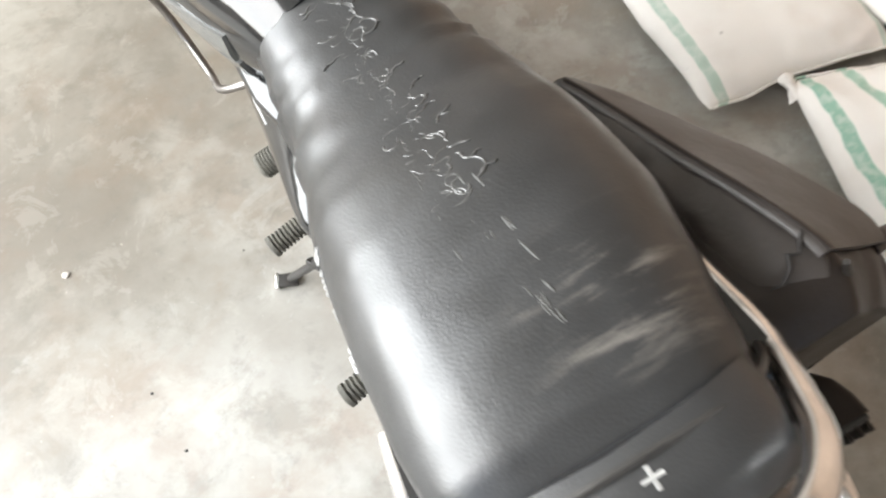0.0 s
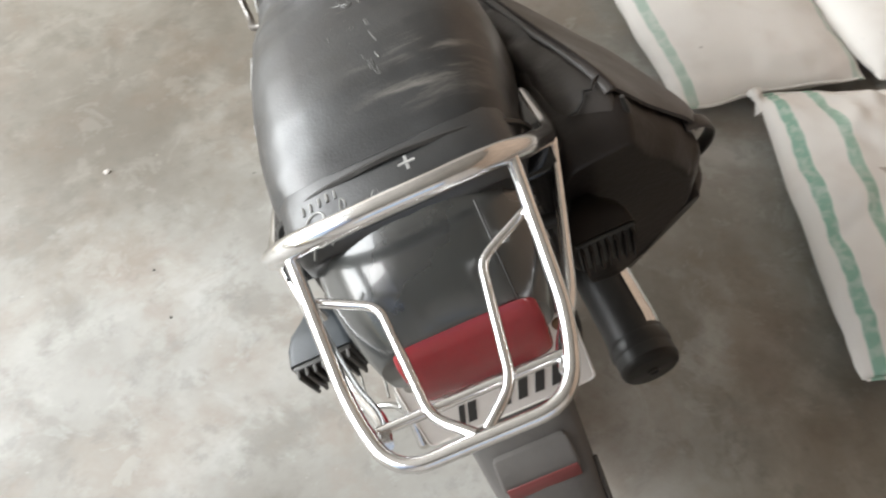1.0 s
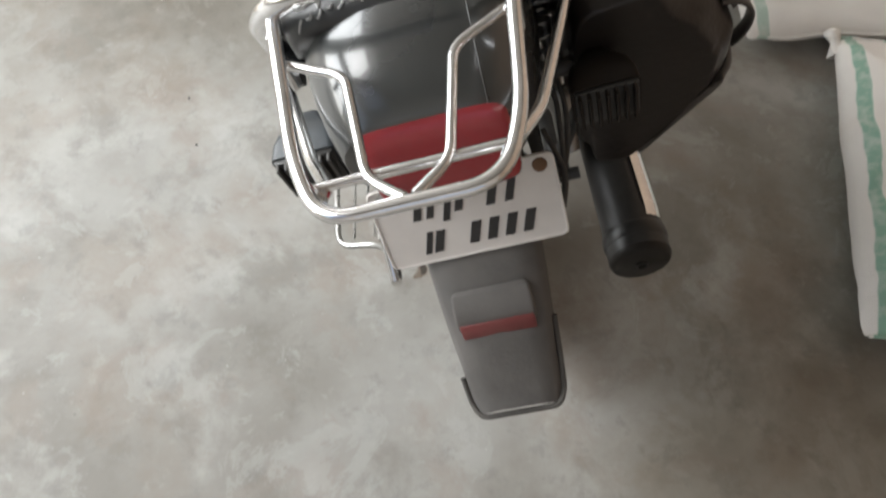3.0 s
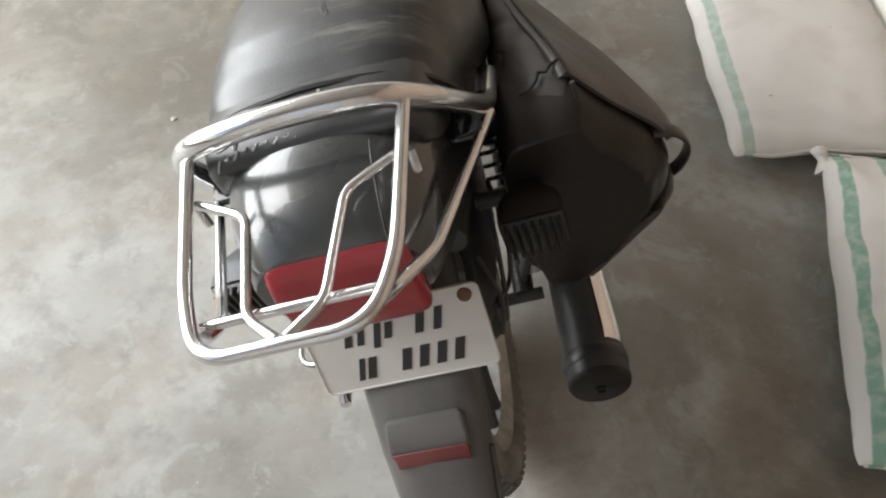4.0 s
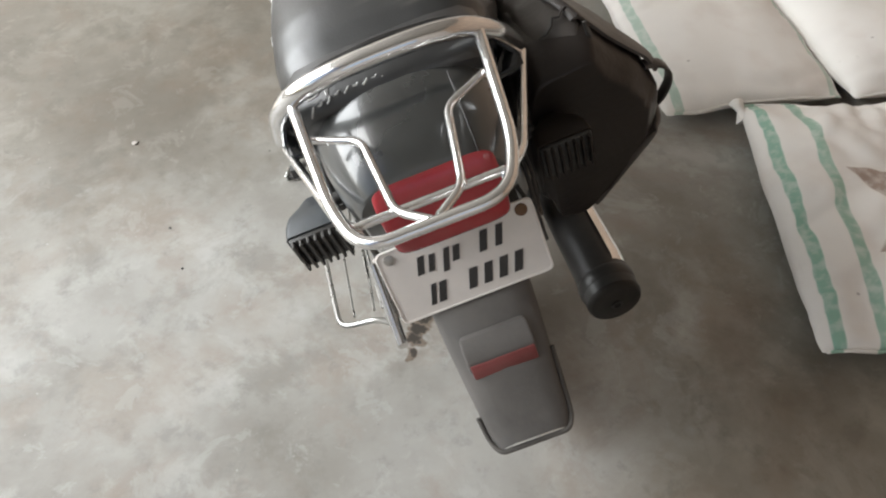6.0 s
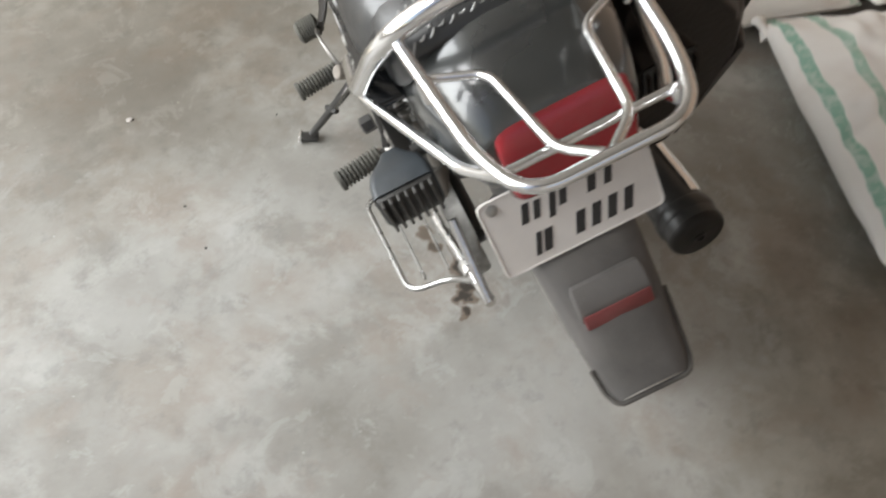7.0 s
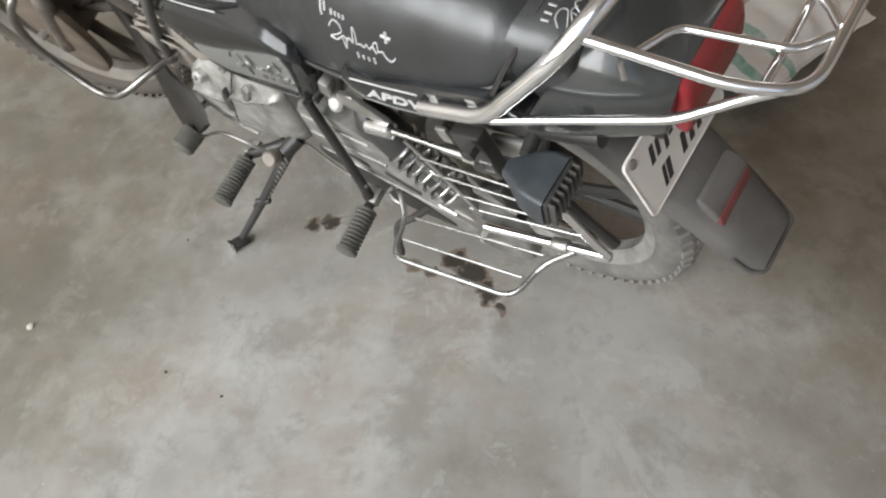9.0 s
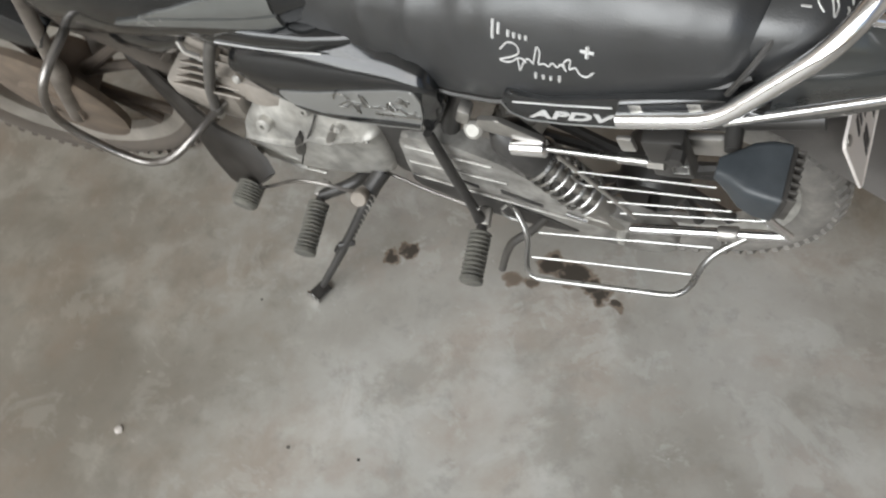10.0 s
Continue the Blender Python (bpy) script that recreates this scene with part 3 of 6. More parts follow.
# added black plate that keeps the gap beside the wheel dark
part("dark_filler", prism(soft_outline([(-0.205, 0.560), (-0.06, 0.645), (0.16, 0.630), (0.21, 0.470), (0.10, 0.390), (-0.03, 0.440), (-0.14, 0.510)], 0.02), 0.078, 0.090, 0.004), FRAME, bike, "dull black plate added to fill the dark gap")
for cable in (((0.100, -0.030, 0.640), (0.118, -0.080, 0.600), (0.112, -0.130, 0.540), (0.104, -0.150, 0.500), (0.098, -0.130, 0.470)), ((0.120, -0.020, 0.610), (0.128, -0.070, 0.560), (0.118, -0.110, 0.520), (0.100, -0.165, 0.560)), ((0.095, -0.120, 0.600), (0.112, -0.160, 0.560), (0.100, -0.185, 0.530))):
    part("cable", tube(rounded(cable, 0.02), 0.0032, 7), RUBBER, bike)
part("mudguard_stay", tube(rounded([(0.064, -0.06, 0.60), (0.085, -0.13, 0.58), (0.075, -0.20, 0.555)], 0.03), 0.005, 8), FRAME, bike)

# number plate, its figures given as plain bars
plate_m = pose(0, -0.2105, 0.6115, math.degrees(math.atan2(0.083, 0.043)), 0, 0)
bm = bmesh.new()
outline = [(p.x, p.y) for p in rounded([(-0.101, -0.056, 0), (0.101, -0.056, 0), (0.101, 0.048, 0), (-0.101, 0.048, 0)], 0.010, 4, closed=True)]
lo = [bm.verts.new(plate_m @ Vector((x, y, -0.0012))) for x, y in outline]
hi = [bm.verts.new(plate_m @ Vector((x, y, 0.0012))) for x, y in outline]
bm.faces.new(lo[::-1])
bm.faces.new(hi)
for i in range(len(lo)):
    j = (i + 1) % len(lo)
    bm.faces.new((lo[i], lo[j], hi[j], hi[i]))
plate = part("number_plate", bm, PLATE, bike, "white number plate with black figures")
rim = [plate_m @ Vector((x * 0.985, y * 0.972, 0.0012)) for x, y in outline]
part("raised_rim", tube(rim, 0.0014, 6, closed=True), PLATE, plate)


def plate_bar(x, y, w, h, lean=18):
    m = plate_m @ pose(x, y, 0.0016) @ Matrix(((1, math.tan(radians(lean)), 0, 0), (0, 1, 0, 0), (0, 0, 1, 0), (0, 0, 0, 1)))
    part("bar", box(m, (w, h, 0.0008), 0), INK, plate, smooth=False)


for x, y, w, h in ((-0.052, 0.014, 0.009, 0.024), (-0.038, 0.013, 0.008, 0.022), (-0.020, 0.010, 0.008, 0.030), (-0.006, 0.014, 0.009, 0.020), (0.030, 0.016, 0.010, 0.027), (0.050, 0.016, 0.009, 0.027),
                   (-0.051, -0.029, 0.007, 0.028), (-0.039, -0.029, 0.010, 0.027), (0.002, -0.027, 0.011, 0.027), (0.022, -0.027, 0.011, 0.027), (0.042, -0.027, 0.011, 0.027), (0.062, -0.027, 0.011, 0.027)):
    plate_bar(x, y, w, h)
part("screw", lathe([(0, 0.007), (0.002, 0.0068), (0.003, 0.004)], plate_m @ pose(-0.085, 0.036, 0.001, 0, -90, 0), 16), STEEL, plate)
part("screw", lathe([(0, 0.008), (0.003, 0.0075), (0.004, 0.004)], plate_m @ pose(0.085, 0.036, 0.001, 0, -90, 0), 16), RUST, plate, "rusty brown screw")

# seat: one long padded shell, stepped up for the pillion
SEAT_ROWS = [(0.64, 0.060, 0.045, 0.800, 0.72), (0.58, 0.085, 0.060, 0.800, 0.675), (0.50, 0.106, 0.066, 0.792, 0.650), (0.42, 0.116, 0.073, 0.786, 0.640), (0.34, 0.125, 0.085, 0.790, 0.632), (0.27, 0.134, 0.097, 0.806, 0.640),
             (0.21, 0.140, 0.108, 0.830, 0.655), (0.15, 0.141, 0.112, 0.848, 0.680), (0.08, 0.141, 0.113, 0.860, 0.705), (0.01, 0.139, 0.111, 0.866, 0.738), (-0.04, 0.133, 0.104, 0.862, 0.765), (-0.072, 0.122, 0.092, 0.850, 0.782), (-0.090, 0.104, 0.074, 0.832, 0.795)]
SEAT_SHAPE = [(0.94, 0.0), (1.0, 0.08), (1.0, 0.30), (0.985, 0.52), (0.94, 0.70), (0.84, 0.85), (0.66, 0.95), (0.42, 0.99), (0.20, 1.0)]


def seat_ring(y, wb, wt, zt, zb):
    side = []
    for fx, fz in SEAT_SHAPE:
        w = (wb * (1 - fz) + (wt + (wb - wt) * 0.55) * fz) * fx
        side.append((w, zb + (zt - zb) * fz))
    more = 1 + 0.16 * max(0.0, min(1.0, (y + 0.02) / 0.12)) * max(0.0, min(1.0, (0.5 - y) / 0.2))
    return [Vector((w * more, y, z)) for w, z in side] + [Vector((0, y, zt + 0.001))] + [Vector((-w, y, z)) for w, z in side[::-1]]


def between(rows, y):
    for a, b in zip(rows, rows[1:]):
        if b[0] <= y <= a[0]:
            t = (a[0] - y) / (a[0] - b[0])
            return [p + (q - p) * t for p, q in zip(a, b)]
    return rows[-1]


rings = []
for i in range(91):
    y = 0.64 - i * (0.73 / 90)
    ring = seat_ring(*between(SEAT_ROWS, y))
    # puckers in the cover just ahead of the step
    for v in ring:
        k = max(0.0, 1 - abs(y - 0.37) / 0.16) * max(0.0, min(1.0, (v.z - 0.66) / 0.06)) * max(0.0, min(1.0, (abs(v.x) - 0.03) / 0.05)) * (1.0 if v.x < 0 else 0.5)
        fold = 1 - 2 * abs(math.sin((y - 0.30) * 66 + v.z * 32 + 2.5 * noise.noise(v * 12))) ** 0.7
        v.x += (1 if v.x > 0 else -1) * 0.0052 * k * fold
        v.z += 0.0022 * k * fold
        v.z += 0.0025 * noise.noise(v * 14)
    rings.append(ring)
seat = part("seat", loft(rings), SEAT, bike, "long black leatherette seat, scuffed pale at the rear", sharp=60)
piping = []
for s in (-1, 1):
    y0 = [0.55 - 0.02 * i for i in range(32)]
    piping.append([(s * (between(SEAT_ROWS, y)[1] * 0.985), y, between(SEAT_ROWS, y)[4] + 0.004) for y in y0])
for path in piping:
    part("lower_piping", tube(path, 0.004, 6), PLASTIC, seat)
# welt round the back of the seat
welt = [(s * w, y, z) for s, w, y, z in ((-1, 0.137, -0.052, 0.772), (-1, 0.128, -0.064, 0.805), (-1, 0.108, -0.078, 0.838), (-1, 0.07, -0.083, 0.855), (1, 0.0, -0.083, 0.862), (1, 0.07, -0.083, 0.855), (1, 0.108, -0.078, 0.838), (1, 0.128, -0.064, 0.805), (1, 0.137, -0.052, 0.772))]
part("welt", tube(rounded(welt, 0.02), 0.0035, 6), PLASTIC, seat)
# back pad below the welt
PAD = [(-0.072, 0.118, 0.770, 0.856), (-0.090, 0.118, 0.774, 0.8585), (-0.108, 0.116, 0.780, 0.8595), (-0.122, 0.113, 0.788, 0.8575), (-0.133, 0.109, 0.796, 0.8525), (-0.140, 0.104, 0.804, 0.8460), (-0.143, 0.098, 0.812, 0.8390)]
PAD_SHAPE = [(1.0, 0.0), (1.0, 0.5), (0.94, 0.74), (0.82, 0.90), (0.5, 1.0)]
rows = []
for y, w, z0, z1 in PAD:
    half = [(w * fx, z0 + (z1 - z0) * fz) for fx, fz in PAD_SHAPE]
    rows.append([Vector((x, y + x * x, z)) for x, z in [(-p, q) for p, q in half] + [(0, z1 + 0.002)] + half[::-1]])
part("back_pad", loft(rows), SEAT, seat, "black padded rear end of the seat")


# pale printed marks: a maker's mark as strokes, the words under it as bars
def strokes(name, paths, m, r, mat, parent):
    bm = bmesh.new()
    for p in paths:
        pts = rounded([(x, y, 0) for x, y in p], 0.006, 3)
        tube([m @ q for q in pts], r, 5, bm)
    return part(name, bm, mat, parent)


SCRIPT = [[(-0.075, 0.004), (-0.062, 0.017), (-0.046, 0.016), (-0.040, 0.004), (-0.058, -0.004), (-0.080, -0.012), (-0.060, -0.014), (-0.040, 0.0), (-0.030, -0.008)], [(-0.044, -0.004), (-0.042, -0.026), (-0.034, -0.006), (-0.026, 0.0), (-0.018, -0.008)],
          [(-0.018, -0.008), (-0.012, 0.02), (-0.006, 0.012), (-0.010, -0.009), (0.0, -0.004), (0.008, -0.010), (0.014, 0.0), (0.022, -0.010), (0.028, 0.0), (0.036, -0.012)], [(0.036, -0.012), (0.030, 0.002), (0.044, 0.010), (0.040, -0.010), (0.052, -0.002), (0.058, -0.014), (0.070, -0.016), (0.080, -0.006)]]


def mark(m, k, r, mat, parent, bars=True):
    strokes("maker_script", [[(x * k, y * k * 1.45) for x, y in p] for p in SCRIPT], m, r, mat, parent)
    bm = bmesh.new()
    for dx, dy, w, h in ((0.068 * k, 0.016 * k, 0.024 * k, 0.007 * k), (0.068 * k, 0.016 * k, 0.007 * k, 0.024 * k)):
        box(m @ Matrix.Translation((dx, dy, 0)), (w, h, 0.001), 0, bm)
    part("plus_mark", bm, mat, parent, smooth=False)
    if bars:
        for x, y, w, h in ((-0.078, 0.046, 0.005, 0.030), (-0.070, 0.048, 0.003, 0.020), (-0.056, 0.046, 0.010, 0.013), (-0.042, 0.045, 0.009, 0.010), (-0.030, 0.045, 0.009, 0.010), (0.000, -0.036, 0.011, 0.014), (0.014, -0.037, 0.009, 0.010), (0.026, -0.037, 0.009, 0.010), (0.040, -0.037, 0.011, 0.014)):
            part("bar", box(m @ Matrix.Translation((x * k, y * k, 0)), (w * k, h * k, 0.001), 0), mat, parent, smooth=False)


def side_pose(x, y, z, pitch=0.0, flare=0.0):
    """A drawing plane on the left flank: its x runs to the rear, its y up."""
    return Matrix.Translation((x, y, z)) @ Matrix(((0, 0, -1, 0), (-1, 0, 0, 0), (0, 1, 0, 0), (0, 0, 0, 1))) @ pose(0, 0, 0, flare, 0, pitch)




def flank(y, z, lift=0.0006):
    """A point of the seat's left flank."""
    _, wb, wt, zt, zb = between(SEAT_ROWS, y)
    f = max(0.0, min(1.0, (z - zb) / (zt - zb)))
    fx = SEAT_SHAPE[-1][0]
    for (x0, f0), (x1, f1) in zip(SEAT_SHAPE, SEAT_SHAPE[1:]):
        if f0 <= f <= f1:
            fx = x0 + (x1 - x0) * (f - f0) / (f1 - f0)
            break
    w = (wb * (1 - f) + (wt + (wb - wt) * 0.55) * f) * fx
    return Vector((-w - lift, y, z + 0.0025 * noise.noise(Vector((-w, y, z)) * 14)))


def flank_strokes(name, paths, r, mat):
    """Paths of (back, up) from the mark's middle, drawn on the flank."""
    bm = bmesh.new()
    for p in paths:
        pts = rounded([(a, b, 0) for a, b in p], 0.006, 3)
        tube([flank(0.140 - q.x, 0.764 + q.y + q.x * 0.08) for q in pts], r, 5, bm)
    return part(name, bm, mat, seat)


flank_strokes("maker_script", [[(x * 0.70, y * 0.98) for x, y in p] for p in SCRIPT], 0.0011, PRINT)
flank_strokes("plus_mark", [[(0.040, 0.022), (0.055, 0.022)], [(0.0475, 0.0145), (0.0475, 0.0295)]], 0.0022, PRINT)
for x, y, h in ((-0.061, 0.026, 0.020), (-0.054, 0.029, 0.011), (-0.042, 0.027, 0.007), (-0.035, 0.027, 0.006), (-0.028, 0.027, 0.006), (-0.021, 0.027, 0.006), (-0.010, -0.026, 0.009), (-0.001, -0.027, 0.006), (0.008, -0.027, 0.006), (0.018, -0.026, 0.009)):
    flank_strokes("bar", [[(x, y - h / 2), (x, y), (x, y + h / 2)]], 0.0018, PRINT)


def pad_point(x, y, lift=0.0005):
    """A point on top of the rear pad."""
    _, w, z0, z1 = between(PAD, y - x * x)
    f, fz = min(1.0, abs(x) / w), 1.0
    for (x0, f0), (x1, f1) in zip(PAD_SHAPE[1:], PAD_SHAPE[2:]):
        if x1 <= f <= x0:
            fz = f0 + (f1 - f0) * (x0 - f) / (x0 - x1)
    return Vector((x, y, z0 + (z1 - z0) * fz + lift))


def pad_strokes(name, paths, r):
    bm = bmesh.new()
    for p in paths:
        tube([pad_point(q.x, q.y) for q in rounded([(x, y, 0) for x, y in p], 0.004, 3)], r, 5, bm)
    return part(name, bm, WORN_PRINT, seat)


pad_strokes("maker_script", [[(-0.040 + x * 0.62, -0.113 + y * 0.62) for x, y in p] for p in SCRIPT], 0.0010)
pad_strokes("plus_mark", [[(0.010, -0.096), (0.026, -0.096)], [(0.018, -0.104), (0.018, -0.088)]], 0.0022)
for x in (-0.084, -0.076, -0.067, -0.059, -0.051):
    pad_strokes("bar", [[(x, -0.099), (x, -0.095), (x, -0.090)]], 0.0014)
for k in range(9):
    pad_strokes("bar", [[(-0.090 + k * 0.0105, -0.1335 + 0.003 * (k % 2)), (-0.086 + k * 0.0105, -0.1315), (-0.084 + k * 0.0105, -0.1290)]], 0.0011)


EMBOSS = (0.019, -0.014)


def seat_top(x, y):
    w = between(SEAT_ROWS, max(-0.088, min(0.63, y)))
    return Vector((x, y, w[3] - 0.0003 - 0.25 * max(0.0, abs(x) - 0.03) ** 1.5 + 0.0025 * noise.noise(Vector((x, y, w[3])) * 14)))


# embossed flourishes along the middle of the seat, worn away towards the rear
random.seed(5)
y = 0.47
while y > 0.135:
    y -= random.uniform(0.006, 0.010)
    xc = EMBOSS[0] + EMBOSS[1] * y + 0.05 * max(0.0, 0.24 - y)
    for side in range(2):
        x = xc + random.uniform(-0.015, 0.015)
        turn, step = random.uniform(0, 6.28), random.choice((-1, 1)) * random.uniform(0.25, 0.7)
        pts, p = [], Vector((x, y, 0))
        for j in range(random.randint(5, 9)):
            p = p + Vector((math.cos(turn), math.sin(turn), 0)) * 0.0042
            turn += step if random.random() < 0.75 else -step * 2
            pts.append(seat_top(p.x, p.y))
        pts = rounded(pts, 0.002, 2)
        part("embossed_flourish", tube(pts, [0.0005] + [0.0012] * (len(pts) - 2) + [0.0005], 8), RELIEF, seat)

for i in range(34):
    y = random.choice((0.165, 0.15, 0.10, 0.085, 0.03)) + random.uniform(-0.016, 0.016)
    x = 0.012 + random.uniform(-0.026, 0.026)
    size, lean = random.uniform(0.005, 0.012), random.uniform(-0.25, 0.1)
    part("crease", tube([seat_top(x + lean * (j - 2) * size / 2, y + (j - 2) * size / 2) for j in range(5)], [0.0004, 0.0011, 0.0012, 0.0010, 0.0004], 6), RELIEF, seat)

# tail cowl behind the seat and the lamp in its end
def tail_section(y, w, z0, z1):
    """A broad arch, flat on top, with upright sides."""
    half, h = [], z1 - z0
    for k in range(13):
        a = math.pi / 2 * k / 12
        half.append((w * math.sin(a) ** 0.86, z1 - h * 0.62 * (1 - math.cos(a) ** 0.74)))
    half += [(w * 0.985, z0 + h * 0.14), (w * 0.90, z0)]
    return [Vector((-x, y, z)) for x, z in half[::-1]] + [Vector((x, y, z)) for x, z in half[1:]]


COWL_ROWS = [(0.02, 0.118, 0.640, 0.745), (-0.04, 0.116, 0.652, 0.790), (-0.085, 0.113, 0.664, 0.834), (-0.105, 0.112, 0.672, 0.846), (-0.125, 0.110, 0.680, 0.8500), (-0.150, 0.106, 0.690, 0.8470), (-0.175, 0.100, 0.700, 0.8395), (-0.195, 0.094, 0.708, 0.8300), (-0.212, 0.088, 0.714, 0.8185), (-0.226, 0.082, 0.720, 0.8070), (-0.229, 0.080, 0.724, 0.8035)]
rows = [tail_section(*p) for p in COWL_ROWS]
cowl = part("tail_cowl", loft(rows), COWL, bike, "glossy black plastic tail cowl", sharp=50)
seam = []
for y in (-0.146, -0.165, -0.184, -0.202, -0.217, -0.227):
    _, w, z0, z1 = between(COWL_ROWS, y)
    cs = math.cos(math.asin((0.058 / w) ** (1 / 0.86)))
    seam.append((0.058, y, z1 - (z1 - z0) * 0.62 * (1 - cs ** 0.74) + 0.0003))
part("seam", tube(seam, 0.0009, 5), PLASTIC, cowl)


def lamp_section(y, w, z0, z1):
    """A box with well rounded corners."""
    return [Vector((0.005 + w * 0.92 * math.copysign(abs(math.cos(a)) ** 0.30, math.cos(a)), y, (z0 + z1) / 2 + (z1 - z0) / 2 * math.copysign(abs(math.sin(a)) ** 0.36, math.sin(a)))) for a in [2 * math.pi * (k + 0.5) / 40 for k in range(40)]]


rows = [lamp_section(*p) for p in ((-0.222, 0.066, 0.728, 0.790), (-0.229, 0.0735, 0.712, 0.8010), (-0.235, 0.0738, 0.705, 0.7950), (-0.240, 0.0732, 0.703, 0.7840), (-0.2440, 0.0715, 0.704, 0.7690), (-0.2465, 0.0680, 0.707, 0.7530), (-0.2475, 0.0620, 0.712, 0.7380))]
lamp = part("tail_lamp", loft(rows), RED, bike, "red plastic tail lamp", sharp=55)
rows = [lamp_section(*p) for p in ((-0.200, 0.046, 0.692, 0.706), (-0.228, 0.049, 0.691, 0.706), (-0.234, 0.048, 0.692, 0.705), (-0.237, 0.042, 0.695, 0.702))]
part("lower_lens", loft(rows), RED, lamp)
part("lamp_base", box(pose(0, -0.19, 0.70), (0.12, 0.06, 0.05), 0.006), PLASTIC, lamp)

# chrome grab rail and luggage rack
rack = new("luggage_rack")
rack.parent, rack.empty_display_size = bike, 0.05
rack["label"] = "bright chrome tubular grab rail and luggage rack"
RAIL = [(-0.153, 0.050, 0.707), (-0.155, -0.050, 0.752), (-0.122, -0.124, 0.850), (-0.090, -0.146, 0.884), (-0.045, -0.158, 0.898), (0, -0.159, 0.900), (0.045, -0.158, 0.898), (0.086, -0.147, 0.884), (0.115, -0.125, 0.850), (0.152, -0.050, 0.752), (0.153, 0.050, 0.707)]
part("grab_rail", tube(rounded(RAIL, 0.030, 7), 0.0108, 14), CHROME, rack)
part("outer_hoop", tube(rounded([(-0.100, -0.142, 0.870), (-0.086, -0.290, 0.858), (-0.066, -0.345, 0.860), (0.066, -0.345, 0.860), (0.086, -0.290, 0.858), (0.101, -0.137, 0.868)], 0.036, 8), 0.0060, 12), CHROME, rack)
both(lambda s: part("inner_bar", tube(rounded([(s * 0.093, -0.187, 0.856), (s * 0.044, -0.213, 0.855), (s * 0.031, -0.316, 0.858), (s * 0.004, -0.340, 0.860)], 0.013, 6), 0.0042, 10), CHROME, rack))
part("cross_bar", tube([(-0.076, -0.306, 0.846), (0.076, -0.306, 0.846)], 0.0043, 10), CHROME, rack)
both(lambda s: part("lower_bar", tube(rounded([(s * 0.154, -0.056, 0.748), (s * 0.099, -0.242, 0.794), (s * 0.074, -0.292, 0.824), (s * 0.070, -0.318, 0.848)], 0.016, 7), 0.0056, 12), CHROME, rack))
both(lambda s: part("mounting_plate", box(pose(s * 0.146, -0.005, 0.722, -22, 0, 0), (0.010, 0.06, 0.020), 0.003), STEEL, rack))
both(lambda s: part("stub", tube([(s * 0.098, -0.182, 0.850), (s * 0.097, -0.186, 0.828)], 0.004, 8), CHROME, rack))

part("rail_bolt", lathe([(0, 0.011), (0.014, 0.011), (0.016, 0.007)], aim((-0.160, -0.020, 0.672), (-0.22, -0.020, 0.668)), 6), FRAME, rack)
part("rail_bolt", lathe([(0, 0.011), (0.014, 0.011), (0.016, 0.007)], aim((0.160, -0.020, 0.672), (0.22, -0.020, 0.668)), 6), FRAME, rack)

# indicators on stalks
def indicator(s):
    ob = new("indicator")
    ob.parent, ob.empty_display_size = bike, 0.03
    ob["label"] = "dark ribbed rear indicator on a short stalk"
    rows = []
    for y, x0, x1, z0, z1, r in ((-0.066, 0.132, 0.160, 0.620, 0.644, 0.008), (-0.084, 0.120, 0.171, 0.611, 0.652, 0.012), (-0.104, 0.105, 0.187, 0.600, 0.661, 0.014), (-0.125, 0.100, 0.192, 0.592, 0.666, 0.012), (-0.148, 0.100, 0.193, 0.592, 0.666, 0.010)):
        rows.append([Vector((s * p.x, y, p.y)) for p in rounded([(x0, z0, 0), (x1, z0, 0), (x1, z1, 0), (x0, z1, 0)], r, 4, closed=True)])
    ob.location = (-0.042, -0.009, 0.149) if s < 0 else (0.053, -0.010, 0.142)
    ob.scale = (0.80, 0.86, 0.80) if s < 0 else (0.78, 0.80, 0.78)
    # same housing on both sides, the right one coloured as lying in shade
    part("housing", loft(rows), GREY_LENS if s < 0 else SHADED_LENS, ob)
    bm = box(pose(s * 0.1465, -0.151, 0.629), (0.086, 0.010, 0.068), 0.004)
    part("lens", bm, PLASTIC, ob)
    for i in range(7):
        part("rib", box(pose(s * (0.110 + i * 0.0122), -0.158, 0.629), (0.005, 0.016, 0.066), 0.002), LENS_RIB if s < 0 else SHADED_LENS, ob)
    part("stalk", tube([(s * 0.070, -0.075, 0.632), (s * 0.115, -0.080, 0.632)], [0.013, 0.011], 12), PLASTIC, ob)


both(indicator)

# side panels below the seat
COVER = [(0.19, 0.700), (0.196, 0.672), (0.186, 0.652), (0.164, 0.642), (0.117, 0.651), (0.055, 0.670), (-0.01, 0.698), (-0.068, 0.733), (-0.10, 0.760), (-0.05, 0.775), (0.06, 0.735), (0.14, 0.700)]


def side_panel(s):
    p = part("side_panel", prism(soft_outline(COVER, 0.01), s * 0.146, s * 0.10, 0.006), GLOSS, bike, "glossy black side panel")
    if s < 0:
        part("trim_line", tube([(-0.1465, 0.180, 0.683), (-0.1465, 0.117, 0.699), (-0.1465, 0.060, 0.716)], 0.0012, 6), PRINT, p)
        part("lower_trim_line", tube([(-0.1465, y, z + 0.004) for y, z in COVER[1:7]], 0.0012, 6), SILVER, p)
        lettering("lettering", "APDV", side_pose(-0.1468, 0.112, 0.676, 15, 0) @ Matrix.Diagonal((1.7, 1, 1, 1)), 0.0235, PRINT, p, shear=0.35)
    return p


both(side_panel)
